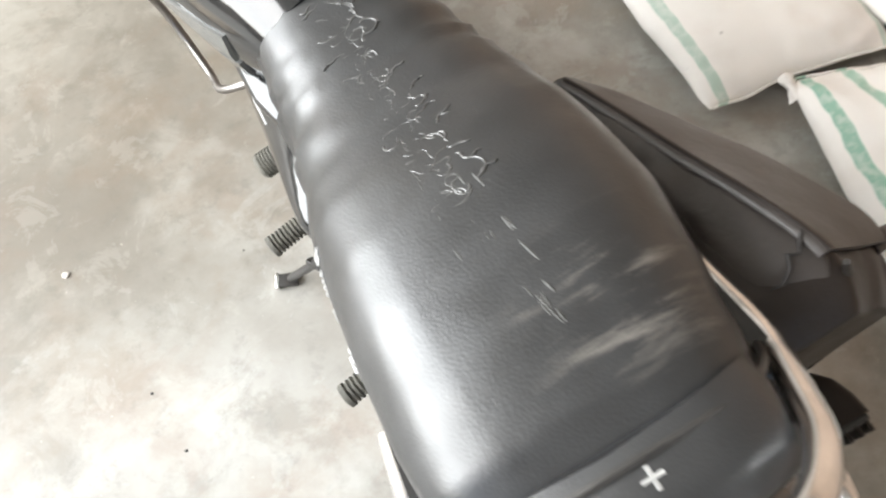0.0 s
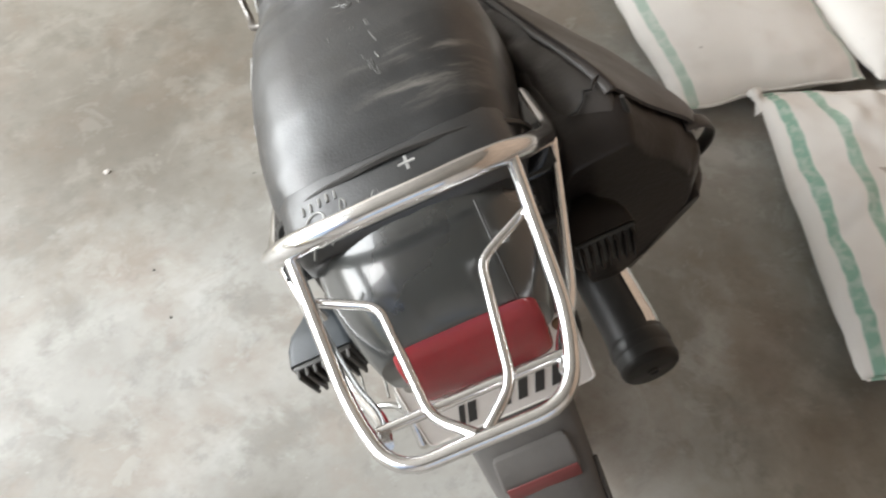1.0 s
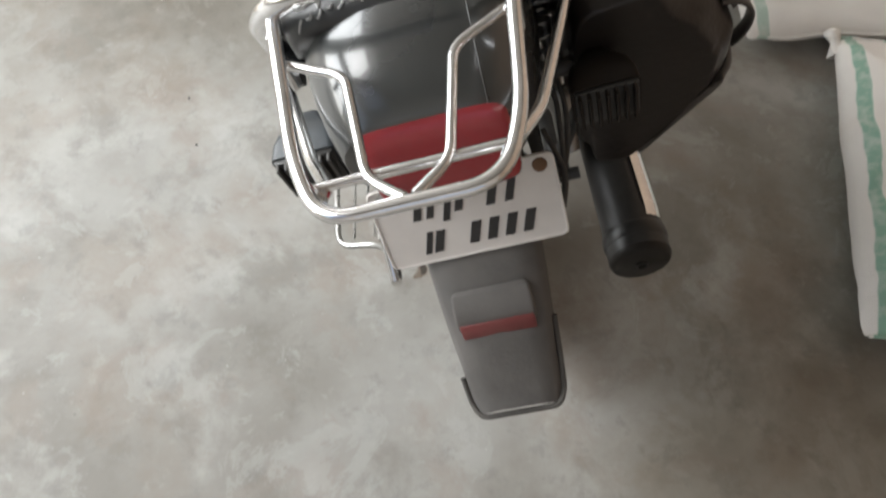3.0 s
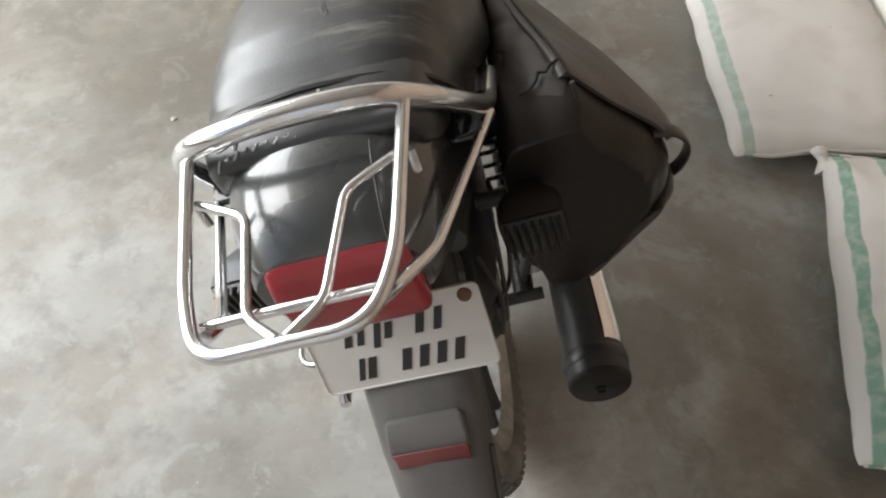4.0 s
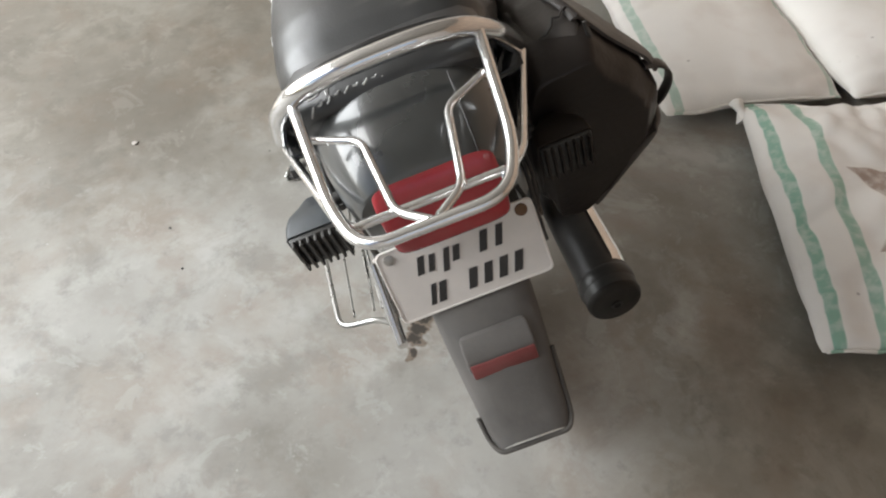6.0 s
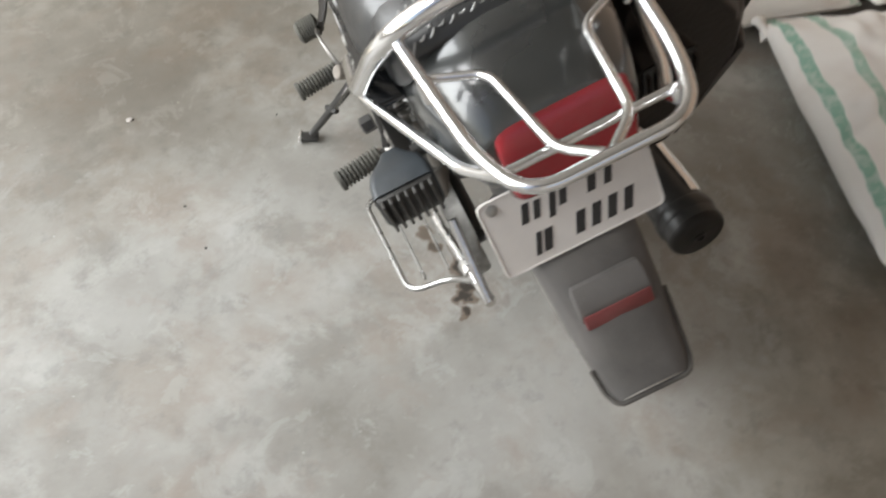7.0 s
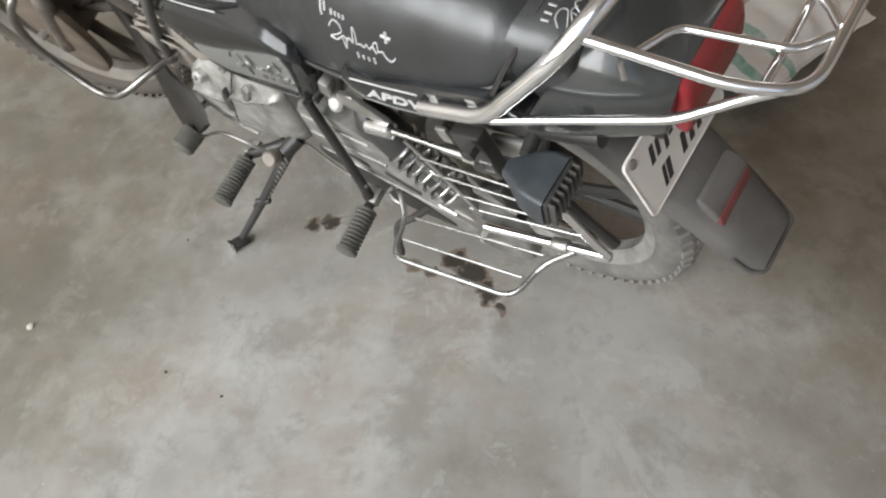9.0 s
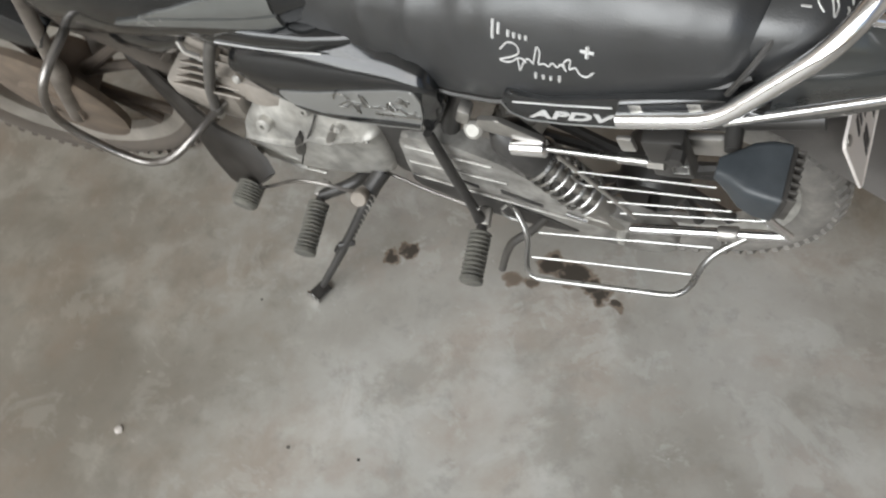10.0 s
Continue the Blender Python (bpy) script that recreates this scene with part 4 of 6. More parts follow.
for y, z in ((0.034, 0.722), (-0.026, 0.748)):
    part("rail_clip", box(pose(-0.140, y, z, -20, 0, 0), (0.012, 0.022, 0.026), 0.004), ALLOY, bike)

# tank and its front side panel with the silver flash
TANK = [(0.46, -0.005, 0.085, 0.68, 0.795), (0.54, -0.012, 0.115, 0.668, 0.830), (0.64, -0.022, 0.134, 0.652, 0.880), (0.76, -0.035, 0.138, 0.640, 0.915), (0.88, -0.05, 0.128, 0.625, 0.905), (0.96, -0.06, 0.098, 0.635, 0.860), (0.995, -0.064, 0.06, 0.66, 0.80)]
rows = []
for y, xc, w, z0, z1 in TANK:
    rows.append([Vector((xc + x, y, z)) for x, z in ((-w * 0.80, z0), (-w * 0.97, z0 + (z1 - z0) * 0.15), (-w, z0 + (z1 - z0) * 0.40), (-w * 0.9, z0 + (z1 - z0) * 0.72), (-w * 0.6, z1 - 0.012), (0, z1),
                                                     (w * 0.6, z1 - 0.012), (w * 0.9, z0 + (z1 - z0) * 0.72), (w, z0 + (z1 - z0) * 0.40), (w * 0.97, z0 + (z1 - z0) * 0.15), (w * 0.80, z0))])
tank = part("fuel_tank", loft(rows), GLOSS, bike, "glossy black fuel tank with grey stripes", sharp=50)


def tank_side(y, z, lift):
    """A point just off the tank's left flank."""
    for a, b in zip(TANK, TANK[1:]):
        if a[0] <= y <= b[0]:
            t = (y - a[0]) / (b[0] - a[0])
            _, xc, w, z0, z1 = [p + (q - p) * t for p, q in zip(a, b)]
            break
    f, prof = (z - z0) / (z1 - z0), ((0.0, 0.80), (0.15, 0.97), (0.40, 1.0), (0.72, 0.90), (0.93, 0.60))
    fx = prof[0][1]
    for (f0, x0), (f1, x1) in zip(prof, prof[1:]):
        if f0 <= f <= f1:
            fx = x0 + (x1 - x0) * (f - f0) / (f1 - f0)
    return Vector((xc - w * fx - lift, y, z))


for name, curve in (("pale_stripe", ((0.512, 0.690, 0.716), (0.535, 0.694, 0.7195), (0.575, 0.702, 0.7225), (0.62, 0.711, 0.7275), (0.65, 0.713, 0.730), (0.70, 0.7105, 0.724), (0.748, 0.7095, 0.7115))), ("upper_stripe", ((0.512, 0.722, 0.762), (0.55, 0.7245, 0.762), (0.60, 0.731, 0.758), (0.63, 0.7335, 0.751), (0.668, 0.7335, 0.742), (0.70, 0.7275, 0.7285)))):
    rows = [[tank_side(y, lo + (hi - lo) * k / 4, 0.0045) for k in range(5)] + [tank_side(y, lo + (hi - lo) * k / 4, -0.002) for k in range(4, -1, -1)] for y, lo, hi in curve]
    part(name, loft(rows), STRIPE, tank, "grey painted stripe")



def bulge(y, z0, z1, x0=-0.128, xin=-0.03):
    """A rounded outer skin from z0 to z1, curling inwards above and below."""
    return [Vector((xin, y, z1))] + [Vector((x0 + (xin - x0) * 0.62 * (1 - abs(math.cos(a)) ** 0.6), y, (z0 + z1) / 2 + (z1 - z0) / 2 * math.sin(a))) for a in [radians(86 - 172 * k / 12) for k in range(13)]] + [Vector((xin, y, z0))]


rows = [bulge(*p) for p in ((0.922, 0.540, 0.572, -0.100), (0.915, 0.520, 0.600, -0.114), (0.895, 0.508, 0.630, -0.124), (0.85, 0.508, 0.655, -0.129), (0.80, 0.524, 0.668, -0.131), (0.76, 0.556, 0.672, -0.130), (0.735, 0.582, 0.672, -0.128), (0.722, 0.600, 0.670, -0.124))]
part("shroud", loft(rows), GLOSS, bike, "glossy black shroud under the tank", sharp=60)
rows = []
for y, z0, z1, x0 in ((0.730, 0.616, 0.664, -0.122), (0.70, 0.604, 0.668, -0.127), (0.64, 0.598, 0.674, -0.130), (0.56, 0.606, 0.682, -0.131), (0.48, 0.630, 0.690, -0.128), (0.43, 0.650, 0.690, -0.116), (0.39, 0.664, 0.686, -0.098)):
    rows.append([Vector((x, y, z)) for x, z in ((-0.070, z1), (x0 + 0.008, z1), (x0 + 0.001, z1 - 0.004), (x0, z1 - 0.012), (x0 + 0.001, (z0 + z1) / 2), (x0 + 0.006, z0 + 0.010), (x0 + 0.016, z0 + 0.002), (-0.070, z0))])
part("upper_side_cover", loft(rows), GLOSS, bike, "glossy black cover with a thin bright trim line", sharp=60)
part("trim_line", tube([(-0.1305, 0.645, 0.6400), (-0.1315, 0.60, 0.6455), (-0.1320, 0.551, 0.6520), (-0.1315, 0.50, 0.6610), (-0.1300, 0.457, 0.6690)], 0.0013, 6), PRINT, bike)
rows = []
for y, z0, zc, z1 in ((0.640, 0.575, 0.590, 0.622), (0.615, 0.552, 0.582, 0.656), (0.585, 0.530, 0.574, 0.676), (0.55, 0.516, 0.575, 0.685), (0.50, 0.510, 0.590, 0.690), (0.45, 0.510, 0.610, 0.693), (0.40, 0.514, 0.632, 0.696), (0.35, 0.524, 0.652, 0.697), (0.315, 0.540, 0.658, 0.692), (0.300, 0.570, 0.652, 0.682), (0.290, 0.600, 0.642, 0.664)):
    d, k = z1 - zc, min(1.0, (z1 - z0) / 0.15)
    rows.append([Vector((x, y, z)) for x, z in ((-0.062, z1), (-0.080, zc + d * 0.955), (-0.092 - 0.002 * k, zc + d * 0.87), (-0.105 - 0.005 * k, zc + d * 0.75), (-0.117 - 0.008 * k, zc + d * 0.63), (-0.128 - 0.010 * k, zc + d * 0.49), (-0.134 - 0.0125 * k, zc + d * 0.31), (-0.137 - 0.0135 * k, zc + d * 0.08), (-0.137 - 0.012 * k, zc - 0.001),
                                                (-0.136 - 0.012 * k, (zc + z0) / 2), (-0.135 - 0.011 * k, z0 + 0.008 * k), (-0.130 - 0.008 * k, z0 + 0.002 * k), (-0.115, z0), (-0.062, z0))])
front_panel = part("front_side_panel", loft(rows), GLOSS, bike, "glossy black side panel with a silver flash", sharp=60)
FLASH = [(0.562, 0.569), (0.525, 0.579), (0.487, 0.591), (0.421, 0.620), (0.344, 0.651), (0.318, 0.656), (0.312, 0.634), (0.318, 0.593), (0.330, 0.552), (0.40, 0.534), (0.47, 0.521), (0.52, 0.519), (0.55, 0.535)]
part("silver_flash", prism(soft_outline(FLASH, 0.006), -0.1515, -0.140, 0.0015), SILVER, front_panel, "silver painted flash with raised chrome script")
mark(side_pose(-0.1525, 0.394, 0.600, 12, 0), 0.86, 0.0015, WIRE, front_panel, bars=False)
part("emblem_bar", box(side_pose(-0.1525, 0.358, 0.583, 12), (0.075, 0.006, 0.002), 0.0005), WIRE, front_panel)
part("dark_flash", prism(soft_outline([(0.548, 0.538), (0.50, 0.531), (0.44, 0.545), (0.37, 0.563), (0.326, 0.570), (0.330, 0.558), (0.40, 0.541), (0.47, 0.526), (0.52, 0.522)], 0.003), -0.1525, -0.146, 0.0008), GLOSS, front_panel)

# frame tubes
for s in (-1, 1):
    part("frame_rail", tube(rounded([(s * 0.09, -0.16, 0.69), (s * 0.098, 0.0, 0.63), (s * 0.10, 0.22, 0.61), (s * 0.09, 0.42, 0.60), (s * 0.04 - 0.03, 0.80, 0.62), (-0.06, 0.98, 0.70)], 0.06), 0.014, 10), FRAME, bike)
    part("frame_loop", tube(rounded([(s * 0.095, 0.27, 0.61), (s * 0.11, 0.31, 0.52), (s * 0.11, 0.32, 0.33), (s * 0.10, 0.36, 0.25)], 0.05), 0.015, 10), FRAME, bike)
part("down_tube", tube([(-0.06, 0.985, 0.62), (-0.070, 0.975, 0.50), (-0.080, 0.970, 0.42)], 0.017, 12), FRAME, bike)
# pressed arm that widens into a foot shield below the crankcase
rows = []
for a, b in (((-0.080, 0.985, 0.460), (-0.080, 0.945, 0.452)), ((-0.085, 0.997, 0.423), (-0.085, 0.949, 0.416)), ((-0.100, 0.974, 0.357), (-0.100, 0.912, 0.379)), ((-0.125, 0.931, 0.317), (-0.120, 0.863, 0.347)), ((-0.150, 0.891, 0.284), (-0.140, 0.808, 0.334)), ((-0.180, 0.853, 0.243), (-0.155, 0.735, 0.336)), ((-0.200, 0.820, 0.212), (-0.175, 0.690, 0.325)), ((-0.210, 0.785, 0.210), (-0.195, 0.668, 0.312)), ((-0.213, 0.755, 0.225), (-0.203, 0.690, 0.290))):
    a, b = Vector(a), Vector(b)
    n = Vector((-0.62, 0.05, 0.78))
    rows.append([a, a.lerp(b, 0.10) + n * 0.006, a.lerp(b, 0.55) + n * 0.012, a.lerp(b, 0.92) + n * 0.007, b, a.lerp(b, 0.9) - n * 0.006, a.lerp(b, 0.5) - n * 0.002, a.lerp(b, 0.1) - n * 0.006])
part("foot_shield", loft(rows), ARM, bike, "dark pressed steel arm widening to a foot shield", sharp=45)
part("peg_bracket", tube([(-0.150, 0.322, 0.545), (-0.160, 0.30, 0.43), (-0.172, 0.276, 0.335), (-0.178, 0.268, 0.31)], [0.008, 0.009, 0.009, 0.011], 10), FRAME, bike)
part("swing_arm", tube([(-0.10, 0.36, 0.285), (-0.105, 0.20, 0.295), (-0.105, 0.0, 0.305)], 0.017, 10), FRAME, bike)
part("swing_arm", tube([(0.10, 0.36, 0.285), (0.105, 0.20, 0.295), (0.105, 0.0, 0.305)], 0.017, 10), FRAME, bike)
part("axle", tube([(-0.135, 0, 0.305), (0.135, 0, 0.305)], 0.010, 12), FRAME, bike)

# engine
engine = new("engine")
engine.parent, engine.empty_display_size = bike, 0.05
engine["label"] = "dusty cast alloy single cylinder engine"
CASE = [(0.745, 0.335), (0.700, 0.398), (0.630, 0.455), (0.565, 0.498), (0.49, 0.505), (0.43, 0.480), (0.425, 0.387), (0.437, 0.317), (0.49, 0.285), (0.572, 0.255), (0.655, 0.235), (0.735, 0.235), (0.765, 0.28)]
part("crankcase", prism(soft_outline([(a * 0.98 + 0.012, b * 0.98 + 0.005) for a, b in CASE], 0.02), -0.105, 0.10, 0.01), ALLOY, engine)
# left cover: a flat lower face, a bright ridge, and a face leaning in above it
COVER_ROWS = [(0.770, 0.250, 0.290, 0.305), (0.755, 0.236, 0.318, 0.345), (0.725, 0.228, 0.347, 0.388), (0.68, 0.226, 0.351, 0.430), (0.625, 0.232, 0.360, 0.468), (0.600, 0.240, 0.386, 0.490), (0.575, 0.250, 0.410, 0.510), (0.535, 0.262, 0.414, 0.540), (0.510, 0.275, 0.430, 0.545), (0.46, 0.302, 0.458, 0.525), (0.440, 0.318, 0.468, 0.505), (0.430, 0.350, 0.466, 0.490)]
rows = []
for i, (y, z0, zr, z1) in enumerate(COVER_ROWS):
    e = (0.022, 0.008, 0.0)[i] if i < 3 else (0.0, 0.006, 0.018)[i - 9] if i > 9 else 0.0
    rows.append([Vector((x, y, z)) for x, z in ((-0.090, z0), (-0.125 + e, z0 + 0.002), (-0.141 + e, z0 + 0.012), (-0.149 + e, z0 + 0.034), (-0.152 + e, z0 + (zr - z0) * 0.6), (-0.1535 + e, zr - 0.005), (-0.1560 + e, zr - 0.001), (-0.1550 + e, zr + 0.002), (-0.1470 + e, zr + 0.004), (-0.140 + e, zr + (z1 - zr) * 0.4), (-0.131 + e, zr + (z1 - zr) * 0.85), (-0.120 + e, z1), (-0.090, z1))])
part("left_cover", loft(rows), ALLOY, engine, "pale dusty alloy side cover with a ridge", sharp=50)
# bright tube laid on as the highlight along the ridge
part("ridge_highlight", tube([(-0.1557 + (0.0 if 0.43 < y < 0.75 else 0.006), y, zr + 0.0005) for y, z0, zr, z1 in COVER_ROWS[1:-1]], 0.0017, 6), WIRE, engine, "highlight along the ridge, laid on as a bright tube")
part("cover_joint", tube([(-0.139, 0.537, 0.486), (-0.147, 0.556, 0.448), (-0.1525, 0.590, 0.390), (-0.1522, 0.634, 0.300), (-0.148, 0.660, 0.250)], 0.0016, 5), INK, engine)
part("slot", prism(soft_outline([(0.590, 0.424), (0.612, 0.388), (0.632, 0.330), (0.612, 0.338), (0.592, 0.380)], 0.004), -0.1555, -0.145, 0.001), FRAME, engine)
part("slot", prism(soft_outline([(0.500, 0.470), (0.528, 0.412), (0.540, 0.404), (0.536, 0.424), (0.510, 0.474)], 0.003), -0.1535, -0.135, 0.001), STEEL, engine)
for x, y, z, r in ((-0.141, 0.664, 0.412, 0.014), (-0.132, 0.552, 0.492, 0.010), (-0.140, 0.494, 0.474, 0.007), (-0.150, 0.735, 0.285, 0.008)):
    part("cover_boss", lathe([(-0.015, r), (0.012, r), (0.015, r * 0.8), (0.015, r * 0.35), (0.008, r * 0.3)], aim((x, y, z), (x - 0.6, y, z + 0.25)), 16), ALLOY, engine)
for p, q in (((0.70, 0.262), (0.64, 0.262)), ((0.68, 0.250), (0.60, 0.256)), ((0.70, 0.300), (0.645, 0.296))):
    part("cover_ridge", tube([(-0.149, *p), (-0.150, *q)], 0.0028, 6), ALLOY, engine)
# cylinder lying forward, its head with fine level fins
part("cylinder", lathe([(0, 0.050), (0.20, 0.050)], aim((-0.035, 0.62, 0.40), (-0.05, 0.90, 0.435)), 20), ALLOY, engine)
part("cylinder_head", box(pose(-0.052, 0.835, 0.360, 6, 0, 0), (0.115, 0.150, 0.095), 0.014), CAST, engine)
part("fin_core", box(pose(-0.066, 0.768, 0.440, 0, -37, 0), (0.080, 0.135, 0.040), 0.004), FRAME, engine)
for i in range(7):
    part("cooling_fin", box(pose(-0.112 + 0.0105 * i, 0.768, 0.436 + 0.0075 * i, 0, -37, 0), (0.0034, 0.140 - 0.006 * i, 0.060), 0.001), CAST, engine)
rows = [[Vector((x, y, z)) for x, z in ((-0.06, zb), (xo, zb + 0.006), (xo - 0.006, (zb + zt) / 2), (xo + 0.004, zt - 0.006), (-0.06, zt))] for y, xo, zb, zt in ((0.752, -0.104, 0.440, 0.486), (0.725, -0.112, 0.425, 0.492), (0.690, -0.118, 0.415, 0.500), (0.655, -0.122, 0.420, 0.498), (0.620, -0.120, 0.430, 0.490))]
part("barrel_flange", loft(rows), CAST, engine, "brown-stained casting", sharp=50)
part("head_bolt", lathe([(-0.01, 0.008), (0.010, 0.008), (0.013, 0.005)], aim((-0.108, 0.690, 0.497), (-0.4, 0.690, 0.66)), 12), ALLOY, engine)
part("carburettor", box(pose(-0.085, 0.735, 0.575, 8, 0, 6), (0.060, 0.060, 0.075), 0.012), CAST, engine)
part("fuel_tap", tube([(-0.118, 0.745, 0.605), (-0.128, 0.735, 0.585), (-0.126, 0.715, 0.572)], 0.005, 8), STEEL, engine)
part("inlet_duct", tube([(-0.06, 0.56, 0.56), (-0.07, 0.64, 0.57), (-0.07, 0.72, 0.565)], [0.03, 0.026, 0.024], 14), RUBBER, engine)
part("plug_cable", tube(rounded([(-0.105, 0.655, 0.640), (-0.118, 0.680, 0.606), (-0.124, 0.713, 0.548), (-0.126, 0.762, 0.462), (-0.125, 0.797, 0.378)], 0.05, 5), 0.0095, 12), RUBBER, engine)
part("plug_cap", lathe([(0, 0.0095), (0.002, 0.0125), (0.022, 0.0125), (0.026, 0.009)], aim((-0.125, 0.790, 0.392), (-0.123, 0.812, 0.335)), 12), RUBBER, engine)
part("plug", lathe([(0, 0.006), (0.006, 0.010), (0.016, 0.010), (0.018, 0.006), (0.032, 0.005)], aim((-0.124, 0.800, 0.365), (-0.121, 0.818, 0.315)), 6), STEEL, engine)
# black plate for the shade in the gap ahead of the chain case
part("gap_shade", prism(soft_outline([(0.436, 0.485), (0.34, 0.500), (0.34, 0.300), (0.436, 0.322)], 0.008), -0.128, -0.09, 0.003), FRAME, engine)
part("chain_case", prism(soft_outline([(0.392, 0.486), (0.31, 0.500), (0.22, 0.470), (0.12, 0.385), (0.03, 0.372), (-0.05, 0.345), (-0.06, 0.285), (0.0, 0.255), (0.2, 0.245), (0.29, 0.255), (0.405, 0.310)], 0.02), -0.140, -0.108, 0.008), CHAINCASE, engine, "dusty grey chain case")
for p, q in (((0.385, 0.456), (0.24, 0.455)), ((0.39, 0.40), (0.22, 0.405)), ((0.39, 0.345), (0.10, 0.318))):
    part("case_ridge", tube([(-0.1405, *p), (-0.1425, (p[0] + q[0]) / 2, (p[1] + q[1]) / 2 + 0.004), (-0.1405, *q)], 0.0032, 6), CHAINCASE, engine)
part("case_slot", prism([(0.235, 0.372), (0.165, 0.352), (0.165, 0.342), (0.235, 0.360)], -0.1425, -0.138, 0.001), FRAME, engine)
part("case_slot", prism([(0.315, 0.375), (0.275, 0.365), (0.275, 0.355), (0.315, 0.365)], -0.1425, -0.138, 0.001), FRAME, engine)
part("case_band", prism(soft_outline([(0.40, 0.350), (0.30, 0.335), (0.17, 0.305), (0.10, 0.272), (0.20, 0.250), (0.285, 0.258), (0.40, 0.312)], 0.010), -0.1425, -0.135, 0.003), FRAME, engine)
part("side_rod", tube([(-0.140, 0.455, 0.313), (-0.158, 0.36, 0.326), (-0.172, 0.265, 0.341)], 0.0034, 8), DULL_CHROME, bike)

# foot pegs with ribbed rubbers
def foot_peg(base, tip, r, name="foot_peg"):
    ob = new(name)
    ob.parent, ob.empty_display_size = bike, 0.03
    ob["label"] = "folding foot peg with a ribbed rubber sleeve"
    b, t = Vector(base), Vector(tip)
    m = aim(b, t)
    L = (t - b).length
    part("stem", lathe([(-0.03, 0.008), (0.02, 0.010), (L * 0.5, 0.008)], m, 12), FRAME, ob)
    prof, x = [(0.016, r * 0.7)], 0.018
    while x < L - 0.012:
        prof += [(x, r * 0.94), (x + 0.0008, r), (x + 0.0032, r), (x + 0.0040, r * 0.94), (x + 0.0046, r * 0.78), (x + 0.0074, r * 0.78)]
        x += 0.0080
    prof += [(L - 0.010, r * 1.04), (L - 0.002, r * 1.02), (L, r * 0.8)]
    part("rubber", lathe(prof, m, 18), PEG, ob)
    part("bracket", box(m @ pose(-0.012, 0, 0), (0.034, 0.026, 0.022), 0.004), STEEL, ob)


foot_peg((-0.190, 0.602, 0.238), (-0.313, 0.586, 0.240), 0.0205)
foot_peg((-0.182, 0.263, 0.302), (-0.290, 0.248, 0.302), 0.0200)
part("peg_bar", tube(rounded([(-0.10, 0.50, 0.26), (-0.16, 0.53, 0.27), (-0.19, 0.60, 0.238)], 0.03), 0.012, 10), FRAME, bike)

# gear lever
gear = new("gear_lever")
gear.parent, gear.empty_display_size = bike, 0.03
gear["label"] = "bright steel gear lever with a rubber toe pad"
part("rod", tube(rounded([(-0.196, 0.490, 0.330), (-0.204, 0.512, 0.352), (-0.209, 0.545, 0.368), (-0.211, 0.588, 0.360), (-0.213, 0.630, 0.330), (-0.214, 0.675, 0.290), (-0.218, 0.712, 0.270)], 0.03), 0.0034, 8), DULL_CHROME, gear)
part("boss", lathe([(-0.022, 0.013), (-0.004, 0.0155), (0.003, 0.0155), (0.006, 0.013)], aim((-0.205, 0.484, 0.328), (-0.50, 0.40, 0.62)), 18), CAST, gear)
pad = aim((-0.208, 0.735, 0.264), (-0.262, 0.735, 0.262))
part("toe_pad", lathe([(0, 0.015), (0.004, 0.024), (0.048, 0.025), (0.054, 0.019)], pad, 20), PEG, gear)
for i in range(7):
    part("pad_rib", tube([pad @ Vector((0.007 + i * 0.0062, 0.0255 * math.cos(a), 0.0255 * math.sin(a))) for a in [k * math.pi / 6 for k in range(13)]], 0.0016, 5), PEG, gear)

# side stand
stand = new("side_stand")
stand.parent, stand.empty_display_size = bike, 0.03
stand["label"] = "black steel side stand, swung out to the floor"
part("leg", tube([(-0.165, 0.470, 0.315), (-0.215, 0.500, 0.260), (-0.285, 0.545, 0.180), (-0.338, 0.582, 0.119)], [0.013, 0.0105, 0.0088, 0.0078], 10), FRAME, stand)
part("pivot", lathe([(-0.01, 0.016), (0.03, 0.016)], aim((-0.150, 0.468, 0.318), (-0.2, 0.49, 0.30)), 14), FRAME, stand)
part("foot", box(Matrix.Translation((-0.348, 0.589, 0.106)) @ pose(0, 0, 0, 0, 16, -20), (0.040, 0.028, 0.008), 0.003), FRAME, stand)
part("foot_edge", box(Matrix.Translation((-0.367, 0.596, 0.111)) @ pose(0, 0, 0, 0, 16, -20), (0.007, 0.033, 0.014), 0.002), CHROME, stand, "bright worn steel edge")
part("lug", box(Matrix.Translation((-0.262, 0.528, 0.208)) @ pose(0, 0, 0, 0, 40, 30), (0.014, 0.034, 0.012), 0.003), FRAME, stand)
part("spring", tube([(-0.185 - 0.07 * i / 60, 0.470 + 0.05 * i / 60 + 0.005 * math.cos(i * 1.05), 0.305 - 0.09 * i / 60 + 0.005 * math.sin(i * 1.05)) for i in range(61)], 0.0019, 5), STEEL, stand)
part("spring_pin", box(pose(-0.272, 0.552, 0.182), (0.016, 0.012, 0.012), 0.003), FRAME, stand)

